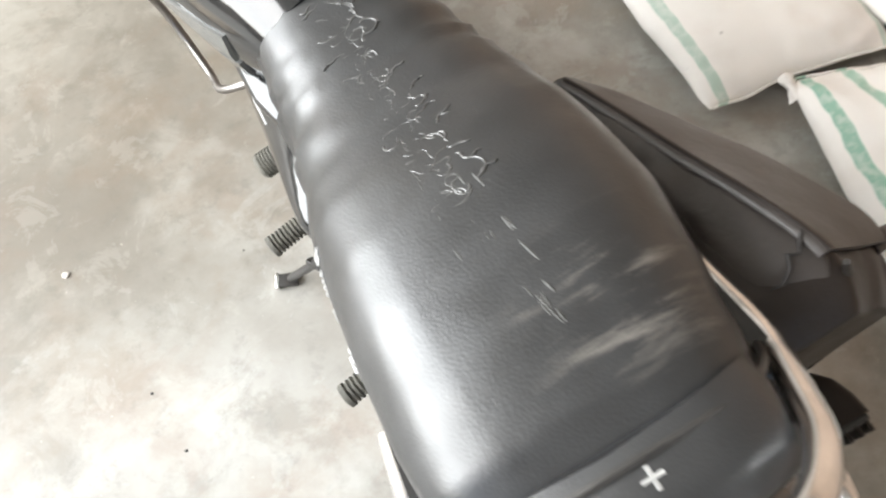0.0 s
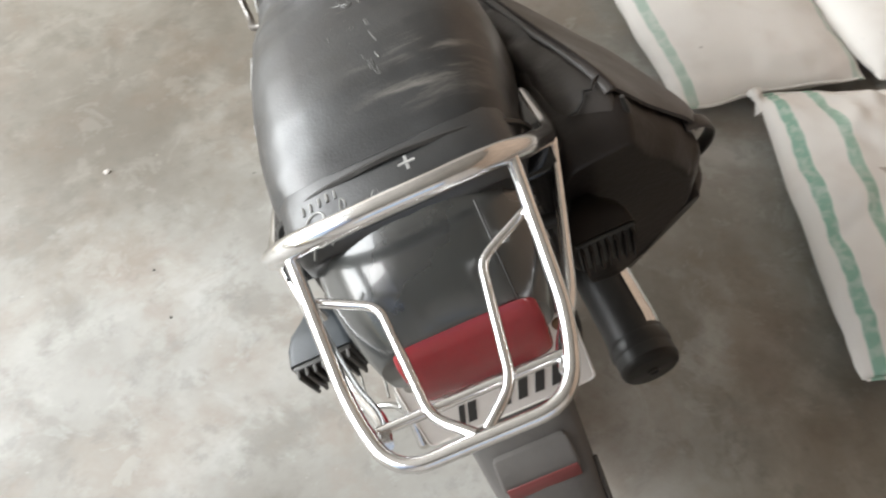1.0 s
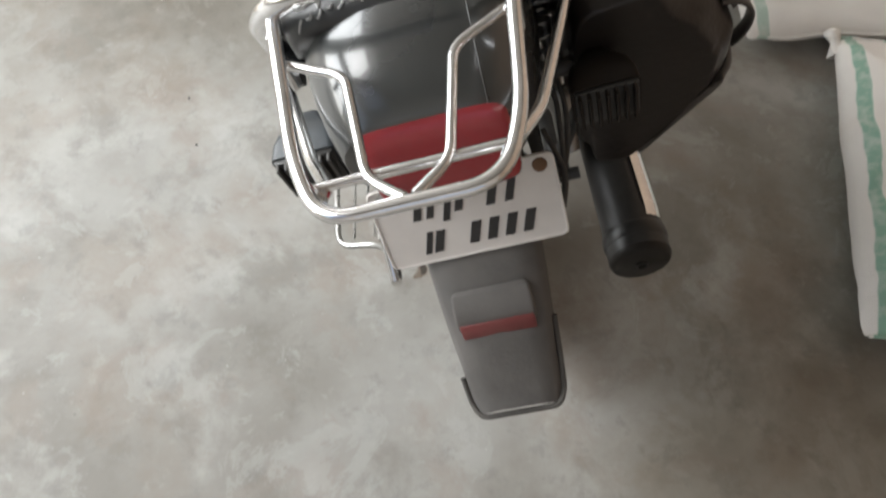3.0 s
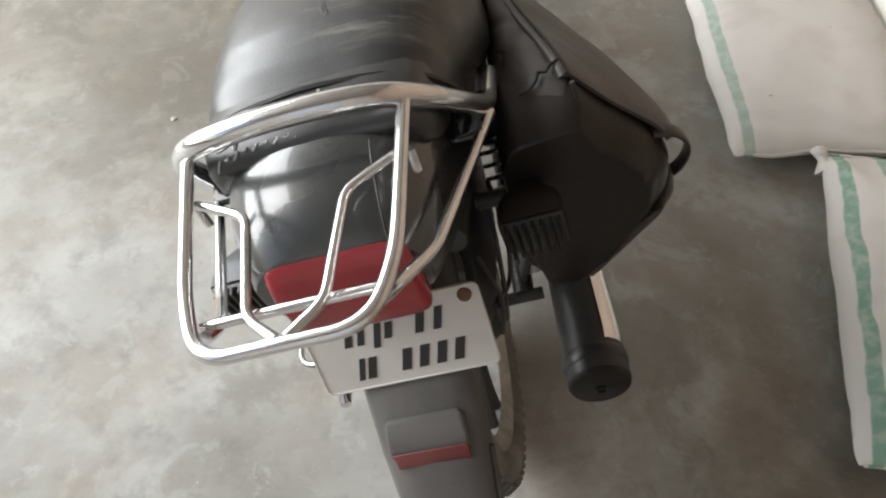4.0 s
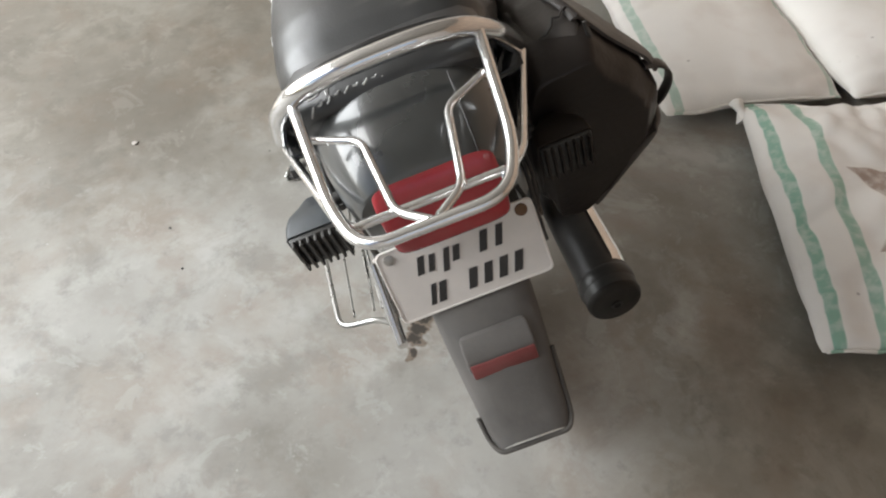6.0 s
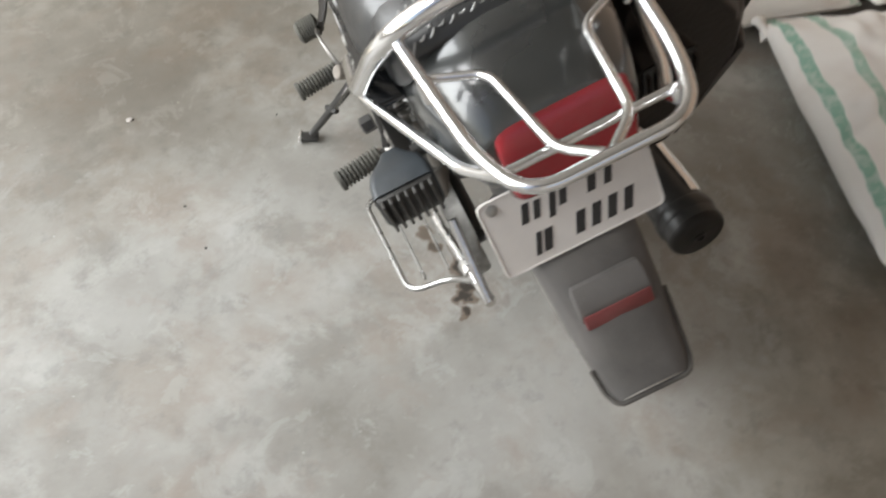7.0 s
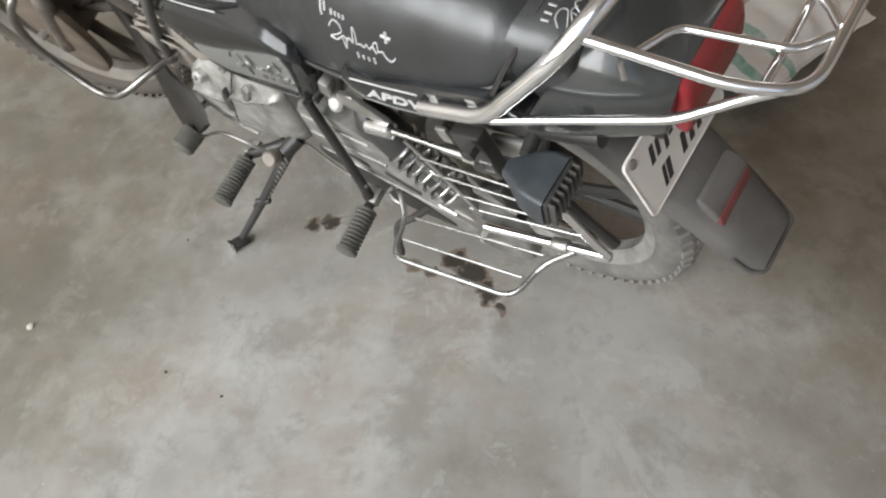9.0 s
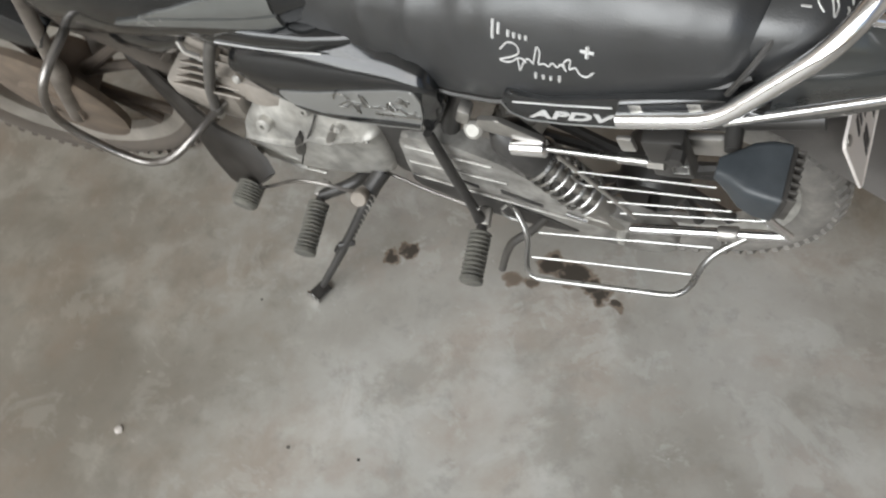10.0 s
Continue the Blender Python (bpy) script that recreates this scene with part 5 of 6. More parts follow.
# shock absorbers
def shock(s):
    ob = new("shock_absorber")
    ob.parent, ob.empty_display_size = bike, 0.03
    ob["label"] = "rear shock absorber with a pale coil spring"
    top, low = Vector((s * 0.128, 0.222, 0.568)), Vector((s * 0.128, 0.030, 0.325))
    m, L = aim(top, low), (low - top).length
    part("damper", lathe([(0, 0.010), (L, 0.010)], m, 12), STEEL, ob)
    part("cover", lathe([(0.0, 0.014), (0.02, 0.029), (0.098, 0.031), (0.103, 0.024)], m, 18), PLASTIC, ob)
    n = 120
    part("coil", tube([m @ Vector((0.085 + 0.125 * i / n, 0.0315 * math.cos(i * 2 * math.pi * 6.5 / n), 0.0315 * math.sin(i * 2 * math.pi * 6.5 / n))) for i in range(n + 1)], 0.0033, 8), WIRE, ob)
    part("lower_eye", lathe([(0.21, 0.026), (0.222, 0.028), (0.245, 0.016), (L, 0.016)], m, 16), STEEL, ob)


both(shock)

# saree guard and its rods on the left flank
sg = new("saree_guard")
sg.parent, sg.empty_display_size = bike, 0.05
sg["label"] = "chrome wire side guard with a fold-out foot loop"
part("foot_loop", tube(rounded([(-0.135, 0.232, 0.318), (-0.152, 0.210, 0.326), (-0.185, 0.178, 0.316), (-0.257, 0.160, 0.318), (-0.236, -0.082, 0.380), (-0.170, -0.098, 0.392), (-0.142, -0.140, 0.428)], 0.028, 6), 0.0047, 10), WIRE, sg)
part("lower_tube", tube([(-0.153, 0.018, 0.382), (-0.132, -0.192, 0.446)], 0.0078, 12), CHROME, sg)
part("clamp", lathe([(-0.014, 0.010), (-0.012, 0.0115), (0.012, 0.0115), (0.014, 0.010)], aim((-0.140, -0.115, 0.4225), (-0.132, -0.192, 0.446)), 14), STEEL, sg)
part("clamp_bolt", box(pose(-0.146, -0.118, 0.402, 15, 0, 0), (0.012, 0.012, 0.018), 0.003), STEEL, sg)
for a, b in (((-0.148, 0.109, 0.527), (-0.150, -0.075, 0.584)), ((-0.149, 0.092, 0.492), (-0.148, -0.085, 0.546)), ((-0.152, 0.057, 0.460), (-0.144, -0.105, 0.510)), ((-0.154, 0.037, 0.434), (-0.138, -0.150, 0.490)), ((-0.177, 0.162, 0.318), (-0.166, -0.100, 0.421)), ((-0.220, 0.160, 0.316), (-0.205, -0.082, 0.396))):
    part("rod", tube([a, b], 0.0020, 8), WIRE, sg)
part("rod_hook", tube(rounded([(-0.149, 0.092, 0.492), (-0.147, 0.106, 0.497), (-0.146, 0.112, 0.512)], 0.008), 0.0022, 8), WIRE, sg)
part("cross_strip", tube([(-0.146, 0.130, 0.560), (-0.147, 0.095, 0.520), (-0.151, 0.045, 0.465), (-0.154, 0.015, 0.430)], 0.0034, 8), STEEL, sg)
part("rear_strut", tube([(-0.128, -0.105, 0.535), (-0.132, -0.165, 0.470), (-0.133, -0.190, 0.448)], 0.0065, 10), CHROME, sg)
part("sleeve", lathe([(0, 0.009), (0.002, 0.0125), (0.050, 0.0125), (0.053, 0.008)], aim((-0.149, 0.192, 0.563), (-0.148, 0.140, 0.580)), 16), CHROME, sg)
part("upper_rod", tube([(-0.148, 0.142, 0.579), (-0.149, 0.045, 0.602)], 0.0046, 10), WIRE, sg)
part("upper_rod_socket", lathe([(0, 0.004), (0.002, 0.0068), (0.060, 0.0068), (0.062, 0.004)], aim((-0.149, 0.050, 0.601), (-0.150, -0.03, 0.622)), 12), WIRE, sg)
part("clamp_nut", lathe([(0, 0.008), (0.02, 0.008)], aim((-0.150, 0.010, 0.611), (-0.150, -0.03, 0.621)), 6), STEEL, sg)
part("bracket", box(pose(-0.142, -0.012, 0.630, -18, 0, 0), (0.022, 0.050, 0.085), 0.004), FRAME, sg)
part("bracket_tab", box(pose(-0.144, 0.040, 0.636, -18, 0, 0), (0.008, 0.020, 0.030), 0.003), STEEL, sg)
part("buckle", tube([(-0.1535, y, z) for y, z in ((-0.022, 0.606), (-0.040, 0.611), (-0.036, 0.630), (-0.018, 0.625))], 0.0016, 6, closed=True), WIRE, sg)
part("stay", box(pose(-0.115, -0.045, 0.620, -20, 0, 0), (0.012, 0.06, 0.040), 0.004), STEEL, sg)
part("upper_arm", prism(soft_outline([(0.238, 0.612), (0.209, 0.620), (0.148, 0.592), (0.146, 0.576), (0.195, 0.582), (0.240, 0.586)], 0.004), -0.146, -0.138, 0.0015), STEEL, bike, "dull grey tapered steel stay")
part("knob", lathe([(-0.012, 0.009), (-0.004, 0.0135), (0.004, 0.0135), (0.008, 0.009)], aim((-0.146, 0.246, 0.584), (-0.50, 0.22, 0.90)), 20), ALLOY, bike)
part("mount_lug", box(pose(-0.138, 0.258, 0.612, 15, 0, 0), (0.022, 0.018, 0.034), 0.004), STEEL, bike)
# axle end with its adjuster, and the hook of the foot loop
part("axle_nut", lathe([(-0.004, 0.014), (0.002, 0.014), (0.003, 0.010), (0.014, 0.010), (0.016, 0.006), (0.022, 0.006)], aim((-0.140, 0.030, 0.325), (-0.24, 0.030, 0.325)), 6), ALLOY, bike)
part("adjuster_plate", box(pose(-0.140, 0.060, 0.330, 8, 0, 0), (0.004, 0.075, 0.024), 0.002), STEEL, bike)
part("adjuster_bolt", tube([(-0.144, 0.090, 0.338), (-0.144, 0.125, 0.346)], 0.0035, 8), WIRE, bike)
part("loop_hook", tube(rounded([(-0.150, 0.225, 0.335), (-0.158, 0.236, 0.324), (-0.162, 0.222, 0.310), (-0.160, 0.200, 0.306)], 0.008), 0.0034, 8), WIRE, sg)
part("drain_hose", tube(rounded([(-0.13, 0.160, 0.290), (-0.170, 0.181, 0.286), (-0.188, 0.210, 0.268), (-0.195, 0.228, 0.202), (-0.199, 0.244, 0.112)], 0.03), 0.0075, 10), RUBBER, bike)

# crash guard at the front
CRASH = [(0.02, 0.965, 0.60), (-0.13, 0.955, 0.60), (-0.238, 0.955, 0.590), (-0.252, 1.005, 0.515), (-0.252, 1.035, 0.440), (-0.252, 0.997, 0.372), (-0.250, 0.930, 0.325), (-0.240, 0.845, 0.365), (-0.185, 0.806, 0.386), (-0.06, 0.77, 0.38)]
crash = new("crash_guard")
crash.parent, crash.empty_display_size = bike, 0.05
crash["label"] = "bent chrome crash guard at the engine front"
part("left_loop", tube(rounded(CRASH, 0.05, 7), 0.0078, 12), DULL_CHROME, crash)
part("right_loop", tube(rounded([(-0.05 - x, y, z) for x, y, z in CRASH], 0.05, 7), 0.0078, 12), DULL_CHROME, crash)

# front fork and mudguard
for s in (-1, 1):
    part("fork_leg", lathe([(0, 0.012), (0.01, 0.0185), (0.22, 0.0185), (0.235, 0.016), (0.24, 0.013), (0.50, 0.013)], aim((-0.115 + s * 0.062, 1.175, 0.280), (-0.090 + s * 0.062, 0.95, 0.70)), 18), FORK, bike)
part("front_axle", tube([(-0.205, 1.193, 0.334), (-0.025, 1.196, 0.336)], 0.010, 12), STEEL, bike)
rows = []
for k in range(16):
    a = radians(20 + k * 7.2)
    d = 0.03 + 0.075 * math.sin(math.pi * min(1.0, k / 15)) ** 0.5
    c, r = Vector((-0.115, 1.195, 0.335)), 0.33
    rows.append([c + Vector((x, rr * math.cos(a), rr * math.sin(a))) for x, rr in ((-0.058, r - d), (-0.054, r - 0.01), (-0.046, r + 0.004), (0, r + 0.012), (0.046, r + 0.004), (0.054, r - 0.01), (0.058, r - d), (0.054, r - d), (0.044, r), (0.0, r + 0.007), (-0.044, r), (-0.054, r - d))])
part("front_mudguard", loft(rows), GLOSS, bike, "black front mudguard")
part("brake_drum", lathe([(-0.005, 0.05), (0.0, 0.148), (0.018, 0.152), (0.024, 0.140), (0.028, 0.070), (0.036, 0.064), (0.038, 0.030)], aim((-0.150, 1.195, 0.335), (-0.2, 1.195, 0.335)), 24), MUD, bike, "mud-brown brake drum")

# exhaust on the right
ex = new("exhaust")
ex.parent, ex.empty_display_size = bike, 0.05
ex["label"] = "black silencer with a chrome heat shield"
em = aim((0.180, 0.36, 0.285), (0.190, -0.172, 0.300))
part("silencer", lathe([(0, 0.0196), (0.08, 0.0320), (0.20, 0.0409), (0.46, 0.0427), (0.48, 0.0445), (0.52, 0.0445), (0.532, 0.0392), (0.530, 0.0267), (0.522, 0.0258)], em, 28), PLASTIC, ex)
part("end_ring", lathe([(0.482, 0.0449), (0.486, 0.0467), (0.500, 0.0467), (0.504, 0.0449)], em, 28), FRAME, ex)
part("end_rim", lathe([(0.520, 0.0445), (0.524, 0.0449), (0.531, 0.0418), (0.533, 0.0392)], em, 28), ARM, ex)
part("outlet", lathe([(0.522, 0.0093), (0.536, 0.0093), (0.536, 0.0067), (0.524, 0.0062)], em, 16), INK, ex)
rows = []
for x in (0.20, 0.22, 0.46, 0.475):
    rr = 0.0462 if 0.21 < x < 0.47 else 0.0440
    rows.append([em @ Vector((x, rr * math.cos(a), rr * math.sin(a))) for a in [radians(-60 + 12 * k) for k in range(11)]] + [em @ Vector((x, (rr - 0.003) * math.cos(a), (rr - 0.003) * math.sin(a))) for a in [radians(60 - 12 * k) for k in range(11)]])
part("heat_shield", loft(rows), CHROME, ex)
part("header_pipe", tube(rounded([(0.178, 0.38, 0.285), (0.16, 0.60, 0.24), (0.10, 0.85, 0.25), (0.0, 0.96, 0.34), (-0.04, 0.93, 0.42)], 0.09), 0.017, 12), STEEL, ex)
part("hanger", box(pose(0.135, 0.02, 0.40, 0, 20, 0), (0.01, 0.03, 0.14), 0.003), FRAME, ex)

# saddle bag on the right flank: a wedge in plan, narrow in front, its outer side drawn in towards the bottom
# rows: y, ridge x and z, outer edge x and z, bulge x and z, bottom x and z
BAG = [(0.300, 0.168, 0.668, 0.176, 0.652, 0.180, 0.600, 0.172, 0.575), (0.270, 0.176, 0.680, 0.196, 0.658, 0.202, 0.575, 0.180, 0.530), (0.200, 0.190, 0.696, 0.240, 0.643, 0.246, 0.555, 0.190, 0.470), (0.120, 0.207, 0.713, 0.288, 0.624, 0.292, 0.538, 0.196, 0.430),
       (0.050, 0.224, 0.727, 0.326, 0.602, 0.322, 0.525, 0.200, 0.408), (0.000, 0.234, 0.734, 0.344, 0.590, 0.334, 0.518, 0.203, 0.400), (-0.030, 0.238, 0.732, 0.340, 0.588, 0.330, 0.518, 0.205, 0.400), (-0.055, 0.234, 0.720, 0.322, 0.592, 0.314, 0.523, 0.202, 0.406), (-0.072, 0.222, 0.702, 0.296, 0.598, 0.288, 0.530, 0.192, 0.420)]


def bag_row(y):
    near = [between(BAG, max(-0.072, min(0.30, y + o))) for o in (-0.020, -0.010, 0.0, 0.010, 0.020)]
    return [sum(v) / 5 for v in zip(*near)]


rows = []
for i in range(84):
    y = 0.30 - i * (0.372 / 83)
    _, xr, zr, xo, zo, xl, zl, xb, z0 = bag_row(y)
    xi = 0.150
    ring = rounded([(xi, zr - 0.040, 0), (xi + 0.012, zr - 0.016, 0), (xr - 0.008, zr - 0.010, 0), (xr + 0.006, zr - 0.012, 0), (0.5 * (xr + xo) - 0.004, 0.5 * (zr + zo) - 0.004, 0), (xo, zo, 0), (xl, zl, 0), (0.5 * (xl + xb) + 0.004, 0.5 * (zl + z0) - 0.006, 0), (xb, z0, 0), (xi + 0.012, z0 + 0.004, 0), (xi - 0.008, z0 + 0.07, 0)],
                   [0.015, 0.012, 0.008, 0.010, 0.04, 0.014, 0.03, 0.03, 0.02, 0.02, 0.03], 7, closed=True)
    out = []
    for p in ring:
        v = Vector((p.x, y, p.y))
        slack = max(0.0, min(1.0, (0.70 - v.z) / 0.08))
        q = v * 9 + Vector((2.0, 0.6 * v.z, 0))
        d = noise.noise(v * 9) * 0.006 + noise.noise(v * 24 + Vector((5, 0, 0))) * 0.0025
        d += slack * (0.008 * noise.noise(v * 6 + Vector((0, 3, 8))) - 0.011 * max(0.0, 1 - 3.5 * abs(noise.noise(q))) - 0.005 * max(0.0, 1 - 4 * abs(noise.noise(q * 2.3))))
        out.append(v + Vector((d * 0.7, d * 0.3, d * 0.5)))
    rows.append(out)
# the rear end sags in below the cushion
for k, pull in ((-1, 0.020), (-2, 0.008), (-3, 0.003)):
    rows[k] = [Vector((v.x * (1 - pull * 1.2) + 0.22 * pull * 1.2, v.y + pull * 0.35, v.z)) for v in rows[k]]
bag = thing("saddle_bag", bike.matrix_world.copy(), "sagging black leatherette saddle bag hung on the motorcycle flank", "bag")
part("body", loft(rows), REXINE, bag, sharp=70)
# puffed cushion along the top of the flap, split near its rear end
rows = []
for i in range(46):
    t = i / 45
    y = 0.286 - 0.322 * t
    _, xr, zr = bag_row(y)[:3]
    x0, x1 = 0.160 + 0.006 * t, xr + 0.003
    puff = 0.013 * math.sin(math.pi * min(1, t * 5) / 2) * (1 - max(0, (t - 0.90) / 0.10) ** 2 * 0.9)
    close = 1 - 0.40 * max(0, (t - 0.90) / 0.10) ** 2
    ring = []
    for k in range(28):
        a = 2 * math.pi * k / 28
        cx, cz = math.copysign(abs(math.cos(a)) ** 0.7, math.cos(a)), math.copysign(abs(math.sin(a)) ** 0.8, math.sin(a))
        v = Vector(((x0 + x1) / 2 + (x1 - x0) / 2 * cx * close, y, zr - 0.010 - 0.022 * (0.5 - 0.5 * cx) * t + (puff if cz > 0 else 0.026) * cz * close))
        v.z += 0.003 * noise.noise(v * 20) - 0.004 * max(0.0, 1 - 5 * abs(noise.noise(v * 13 + Vector((3, 1, 0)))))
        ring.append(v)
    rows.append(ring)
part("cushion", loft(rows), LID, bag, "puffed cushion along the flap, torn across", sharp=70)
# stiff flap sheet from the ridge down to the outer edge, with a lip that stands off at the rear corner
rows = []
for i in range(40):
    t = i / 39
    y = 0.290 - 0.306 * t
    _, xr, zr, xo, zo = bag_row(y)[:5]
    drawn = max(0.0, (t - 0.85) / 0.15) ** 2
    xo, zo = xo + (xr - xo) * 0.22 * drawn, zo + (zr - zo) * 0.22 * drawn
    lip = 0.010 * max(0.0, (t - 0.72) / 0.28) ** 2
    path = rounded([(xr - 0.006, zr + 0.001, 0), (xr + 0.004, zr + 0.001, 0), (0.5 * (xr + xo) + 0.003, 0.5 * (zr + zo) + 0.005, 0), (xo + 0.006, zo + 0.004, 0), (xo + 0.010 + lip * 0.8, zo - 0.014 - lip, 0)], [0, 0.006, 0.04, 0.012, 0], 5)
    top = [Vector((p.x + 0.002 * noise.noise(Vector((p.x, y, p.y)) * 18), y, p.y + 0.003 * noise.noise(Vector((p.x, y, p.y)) * 14))) for p in path]
    rows.append(top + [p + Vector((-0.003, 0, -0.003)) for p in top[::-1]])
part("flap", loft(rows), LID, bag, "stiff worn flap with a lip at its rear corner", sharp=60)
ridge = [Vector((bag_row(0.285 - 0.030 * k)[1] + 0.002, 0.285 - 0.030 * k, bag_row(0.285 - 0.030 * k)[2] + 0.0015)) for k in range(11)]
part("flap_seam", tube(ridge, 0.0024, 6), REXINE, bag)
part("tear", tube([(0.232, 0.010, 0.7350), (0.222, 0.002, 0.7368), (0.217, -0.006, 0.7360), (0.209, -0.002, 0.7350), (0.204, -0.012, 0.7318), (0.194, -0.018, 0.7270), (0.184, -0.016, 0.7230)], [0.0008, 0.0022, 0.0016, 0.0026, 0.0016, 0.0022, 0.0008], 6), INK, bag, "frayed tear")
part("zip_pull", tube([(0.240, -0.030, 0.735), (0.243, -0.034, 0.716), (0.241, -0.036, 0.690)], [0.003, 0.004, 0.0045], 6), FRAME, bag)
part("grommet", lathe([(0, 0.004), (0.003, 0.004), (0.004, 0.002)], aim((0.176, -0.035, 0.706), (0.176, -0.06, 0.715)), 10), STEEL, bag)


def ribbon(path, half, thick):
    """A flat band along a path, its width along y."""
    rows = []
    for i, p in enumerate(path):
        a, b = path[max(0, i - 1)], path[min(len(path) - 1, i + 1)]
        side = (b - a).normalized().cross(Vector((0, 1, 0))).normalized()
        rows.append([p + Vector((0, 1, 0)) * (half * cy) + side * (thick * cs) for cy, cs in ((-1, -0.4), (-0.8, -1), (0.8, -1), (1, -0.4), (1, 0.4), (0.8, 1), (-0.8, 1), (-1, 0.4))])
    return loft(rows)


part("strap", ribbon(rounded([(0.318, -0.012, 0.612), (0.342, -0.010, 0.604), (0.358, -0.006, 0.580), (0.360, 0.000, 0.548), (0.348, 0.006, 0.518), (0.330, 0.012, 0.500)], 0.02), 0.010, 0.0026), LID, bag, "loose looped strap", sharp=60)
part("buckle", box(pose(0.326, 0.012, 0.500, 10, 30, 0), (0.030, 0.030, 0.014), 0.004), PLASTIC, bag)
# limp pocket over the lower outer side
rows = []
for i in range(22):
    t = i / 21
    y = 0.150 - 0.215 * t
    _, xr, zr, xo, zo, xl, zl, xb, z0 = bag_row(max(y, -0.06))
    full = math.sin(math.pi * min(1.0, max(0.0, t * 0.9 + 0.08))) ** 0.6
    ends = [Vector((xl + 0.004, zl + 0.012, 0)), Vector((xb + 0.014 - 0.006 * t, z0 + 0.010 + 0.004 * t, 0))]
    out = (ends[1] - ends[0]).normalized()
    nrm = Vector((-out.y, out.x, 0))
    nrm = nrm if nrm.x > 0 else -nrm
    ring = []
    for k in range(20):
        a = 2 * math.pi * k / 20
        u = 0.5 - 0.5 * math.copysign(abs(math.cos(a)) ** 0.7, math.cos(a))
        w = math.copysign(abs(math.sin(a)) ** 0.8, math.sin(a)) * (0.025 * full + 0.002)
        p = ends[0].lerp(ends[1], u) + nrm * (w + 0.006)
        v = Vector((p.x, y, p.y))
        d = 0.005 * noise.noise(v * 15) - 0.006 * max(0.0, 1 - 4 * abs(noise.noise(v * 11 + Vector((1, 6, 2)))))
        ring.append(v + Vector((nrm.x * d, 0, nrm.y * d)))
    rows.append(ring)
part("pocket", loft(rows), LID, bag, "limp outer pocket", sharp=70)


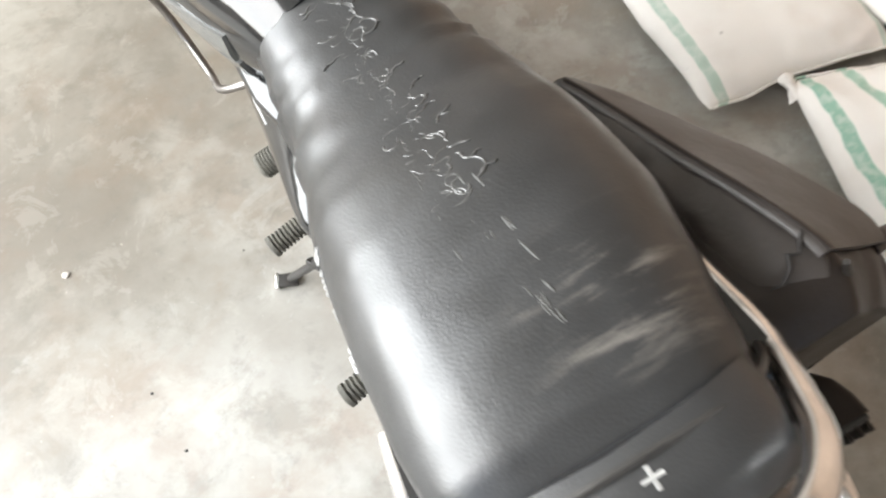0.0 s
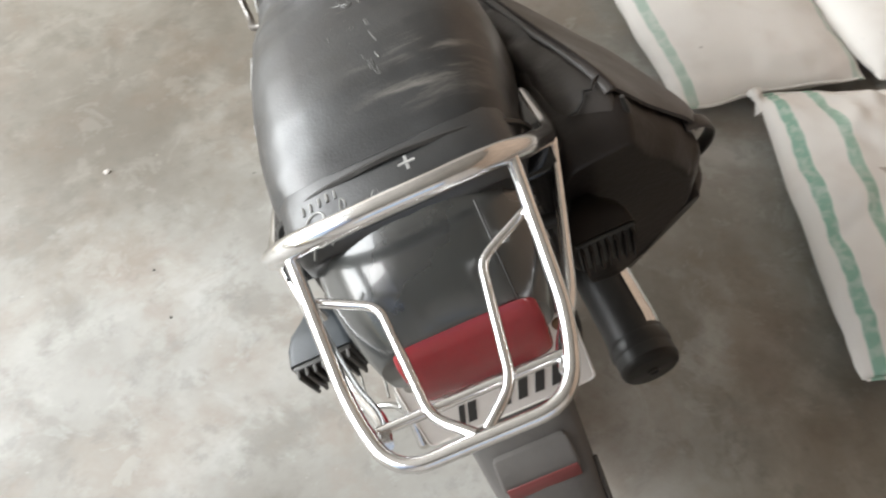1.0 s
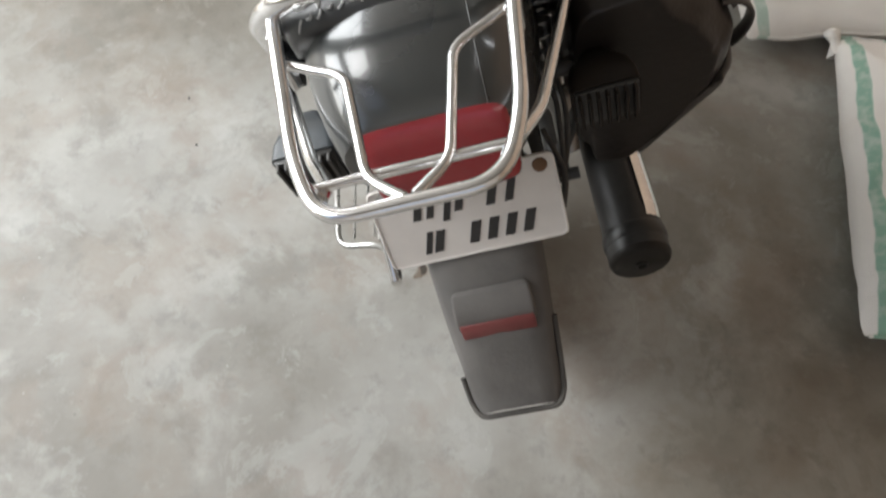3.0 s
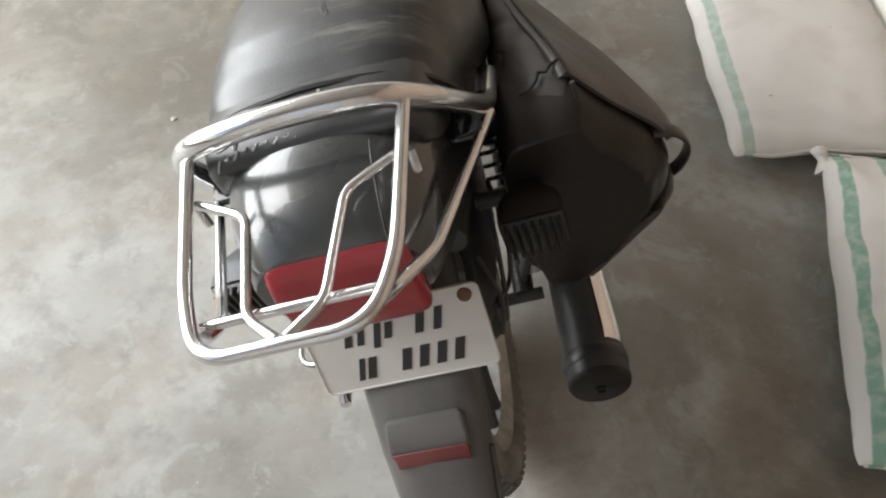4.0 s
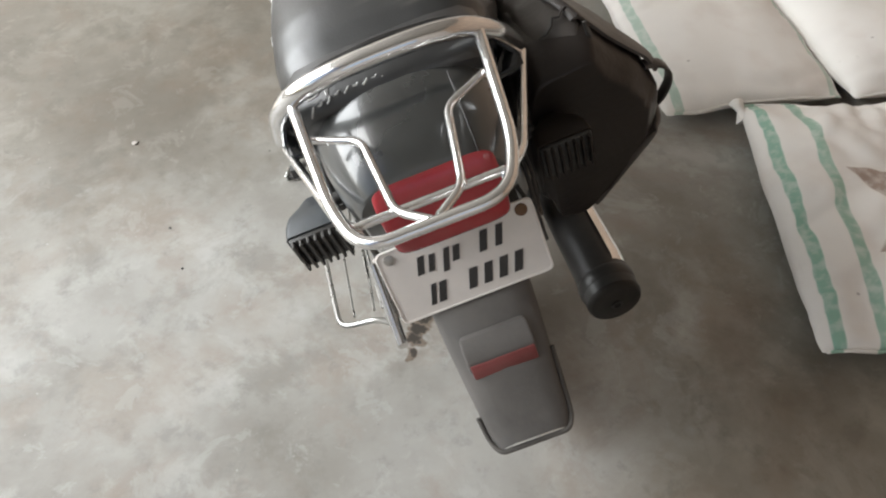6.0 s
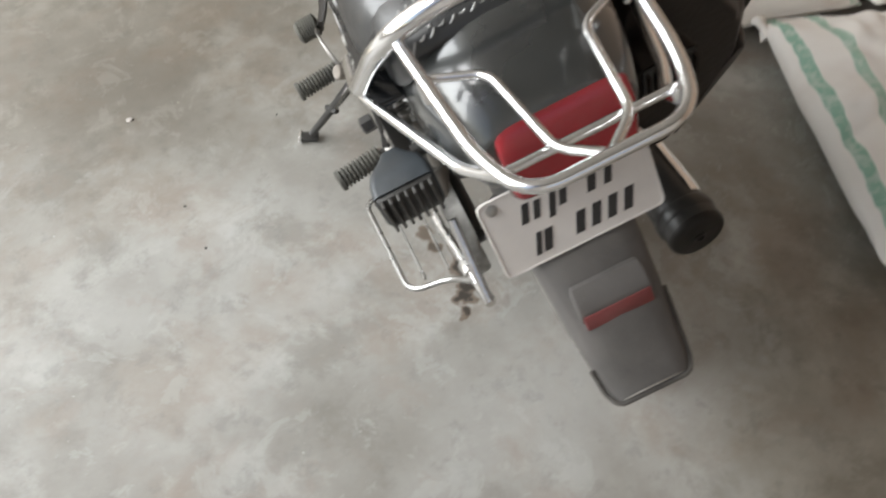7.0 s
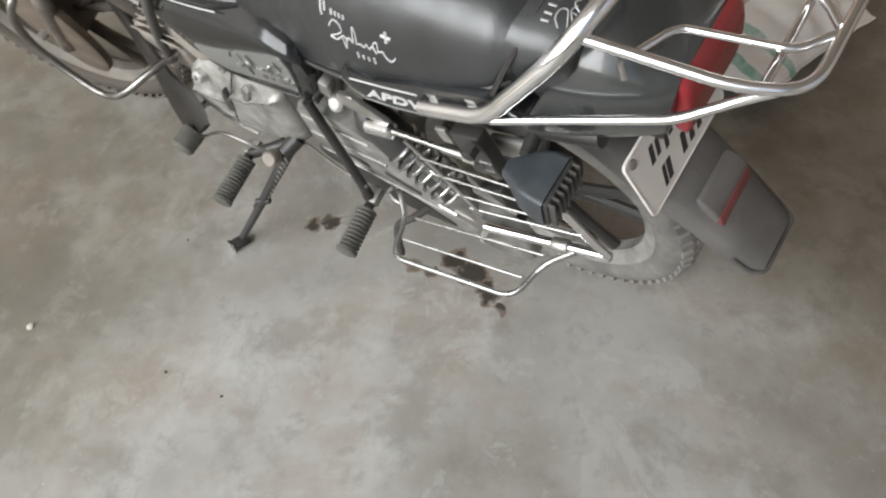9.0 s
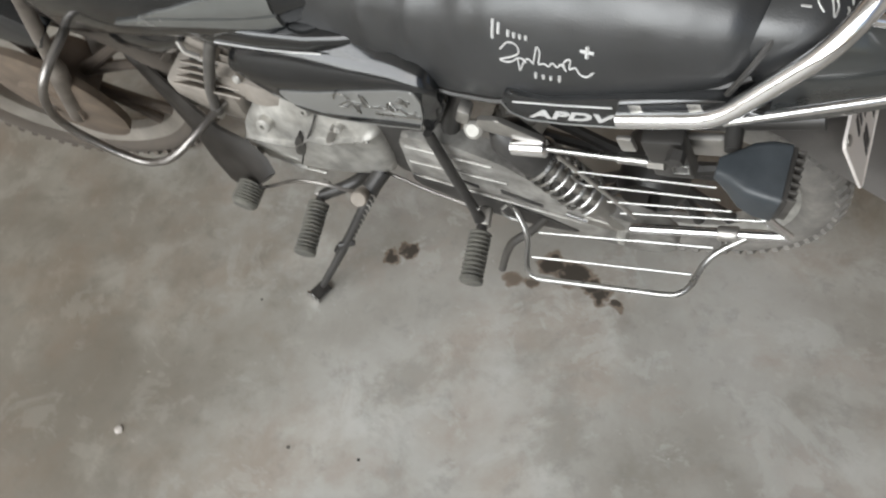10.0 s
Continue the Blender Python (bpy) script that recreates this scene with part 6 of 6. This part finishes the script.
# ---- sacks on the floor ----
def sack(m, L, W, H, mat, label, seed, ears=((-1, 1),), group="sacks on the floor", slack=0.3):
    """A filled woven sack lying flat: pillow body with pinched corners, creases and knotted ears."""
    e = thing("sack", m, label, "sack", group)
    bm = bmesh.new()
    cloth = bm.verts.layers.float_vector.new("cloth")
    nu, nv = 44, 64
    off = Vector((seed * 3.1, seed * 1.7, 0))

    def shape(u, v, up):
        x = u * W / 2 * (0.965 + 0.035 * math.cos(v * math.pi / 2) ** 0.7 if abs(v) < 1 else 0.965)
        y = v * L / 2 * (1 - 0.02 * math.cos(u * math.pi / 2) ** 2)
        h = max(0.0, (1 - abs(u) ** 3.2)) ** 0.55 * max(0.0, (1 - abs(v) ** 4.5)) ** 0.55
        q = Vector((x, y, 0)) * 6 + off
        edge = max(abs(u), abs(v))
        crease = (0.004 + 0.02 * slack) * noise.noise(q) + (0.001 + 0.013 * slack) * noise.noise(q * 2.7) + 0.004 * max(0, edge - 0.6) * math.sin(v * 40 + 6 * noise.noise(q)) / 0.4
        end = max(0.0, abs(v) - 0.45) / 0.55
        crease *= 0.8 + 0.4 * slack
        crease += slack * 0.011 * end * math.sin(u * 17 + 5 * noise.noise(q * 0.8) + seed) - slack * 0.010 * max(0.0, 1 - 6 * abs(noise.noise(q * 0.9 + Vector((4, 7, 1)))))
        z = H * 0.42 + (h * H * 0.58 + crease * (0.3 + h)) if up else H * 0.42 * (1 - h) + 0.002
        x += 0.007 * noise.noise(q * 1.6 + Vector((9, 0, 0)))
        y += 0.007 * noise.noise(q * 1.6 + Vector((0, 9, 0)))
        return Vector((x, y, max(0.002, z)))

    grids = []
    for up in (True, False):
        g = []
        for j in range(nv + 1):
            row = []
            for i in range(nu + 1):
                u, v = -1 + 2 * i / nu, -1 + 2 * j / nv
                u, v = math.sin(u * math.pi / 2) * 0.5 + u * 0.5, math.sin(v * math.pi / 2) * 0.5 + v * 0.5
                border = i in (0, nu) or j in (0, nv)
                if not up and border:
                    row.append(grids[0][j][i])
                    continue
                p = bm.verts.new(shape(u, v, up))
                p[cloth] = (u * W / 2, v * L / 2, 0.0 if up else 0.3)
                row.append(p)
            g.append(row)
        grids.append(g)
        for j in range(nv):
            for i in range(nu):
                f = (g[j][i], g[j][i + 1], g[j + 1][i + 1], g[j + 1][i])
                bm.faces.new(f if up else f[::-1])
    part("body", bm, mat, e, sharp=80)
    for sv in (-1, 1):
        hem = [shape(-0.97 + 1.94 * k / 30, sv * 0.995, True) + Vector((0, sv * 0.003, 0.001 + 0.0015 * (k % 2))) for k in range(31)]
        strip = tube(hem, 0.0034, 6)
        tag = strip.verts.layers.float_vector.new("cloth")
        for v in strip.verts:
            v[tag] = (v.co.x, v.co.y, 0.2)
        part("stitched_hem", strip, mat, e)
    for su, sv in ears:
        c = Vector((su * W / 2 * 0.96, sv * L / 2 * 0.96, H * 0.42))
        d = Vector((su * 0.45, sv, 0.35)).normalized()
        rows = []
        for t, r in ((-0.03, 0.026), (-0.012, 0.018), (0.0, 0.011), (0.010, 0.014), (0.026, 0.019), (0.034, 0.009)):
            mm = aim(c + d * t, c + d * (t + 0.1))
            rows.append([mm @ Vector((0, r * math.cos(a) * (1 + 0.25 * math.sin(a * 5 + t * 90)), 0.7 * r * math.sin(a))) for a in [2 * math.pi * k / 16 for k in range(16)]])
        ear = loft(rows)
        tag = ear.verts.layers.float_vector.new("cloth")
        for v in ear.verts:
            v[tag] = (-0.195 + v.co.z * 0.5, 0.33 + v.co.y * 0.3, 0.1)
        part("ear", ear, mat, e, sharp=80)
    return e


STRIPED = sack_material("striped_woven_sack", [(-0.214, 0.012, 0.6), (0.226, 0.010, 0.5)])
TWO_STRIPED = sack_material("two_striped_woven_sack", [(-0.205, 0.012, 0.9), (-0.116, 0.013, 0.8)], True)
PLAIN = sack_material("plain_woven_sack", [(0.18, 0.01, 0.5)])
sack(pose(0.874, 0.884, 0, 0, 0, -5.5), 0.80, 0.500, 0.12, STRIPED, "full white woven sack with a faded green edge stripe, lying flat", 1, ears=((-1, 1),), slack=0.08)
sack(pose(0.900, 0.070, 0, 0, 0, -16.7), 0.735, 0.475, 0.14, TWO_STRIPED, "full white woven sack with two green stripes and brown print", 2, ears=((-1, 1),), slack=0.6)
sack(pose(1.375, 0.82, 0, 0, 0, -5), 0.82, 0.52, 0.15, PLAIN, "plain white woven sack lying beside the striped ones", 3, ears=(), slack=0.12)
sack(pose(-1.74, 1.18, 0, 0, 0, 8), 0.52, 0.62, 0.06, CREAM, "flat crumpled cream cloth sack on the floor", 4, ears=(), group="")

# small chips of plaster on the floor
for x, y, r in ((-0.757, 0.819, 0.009), (-0.42, 0.70, 0.003), (-0.65, 0.365, 0.003), (-0.674, 0.496, 0.003)):
    bm = bmesh.new()
    bmesh.ops.create_icosphere(bm, subdivisions=1, radius=r)
    for v in bm.verts:
        v.co += v.co * noise.noise(v.co * 150 + Vector((x * 9, y, 0))) * 0.5
        v.co.z = max(v.co.z, -r * 0.3) * 0.5 + r * 0.15
    c = part("plaster_chip" if r > 0.005 else "grit", bm, PLASTER if r > 0.005 else FRAME)
    c.location = (x, y, 0)
    tagged(c, "small pale chip of plaster on the floor" if r > 0.005 else "tiny dark speck of grit on the floor", "debris", "chips on the floor")
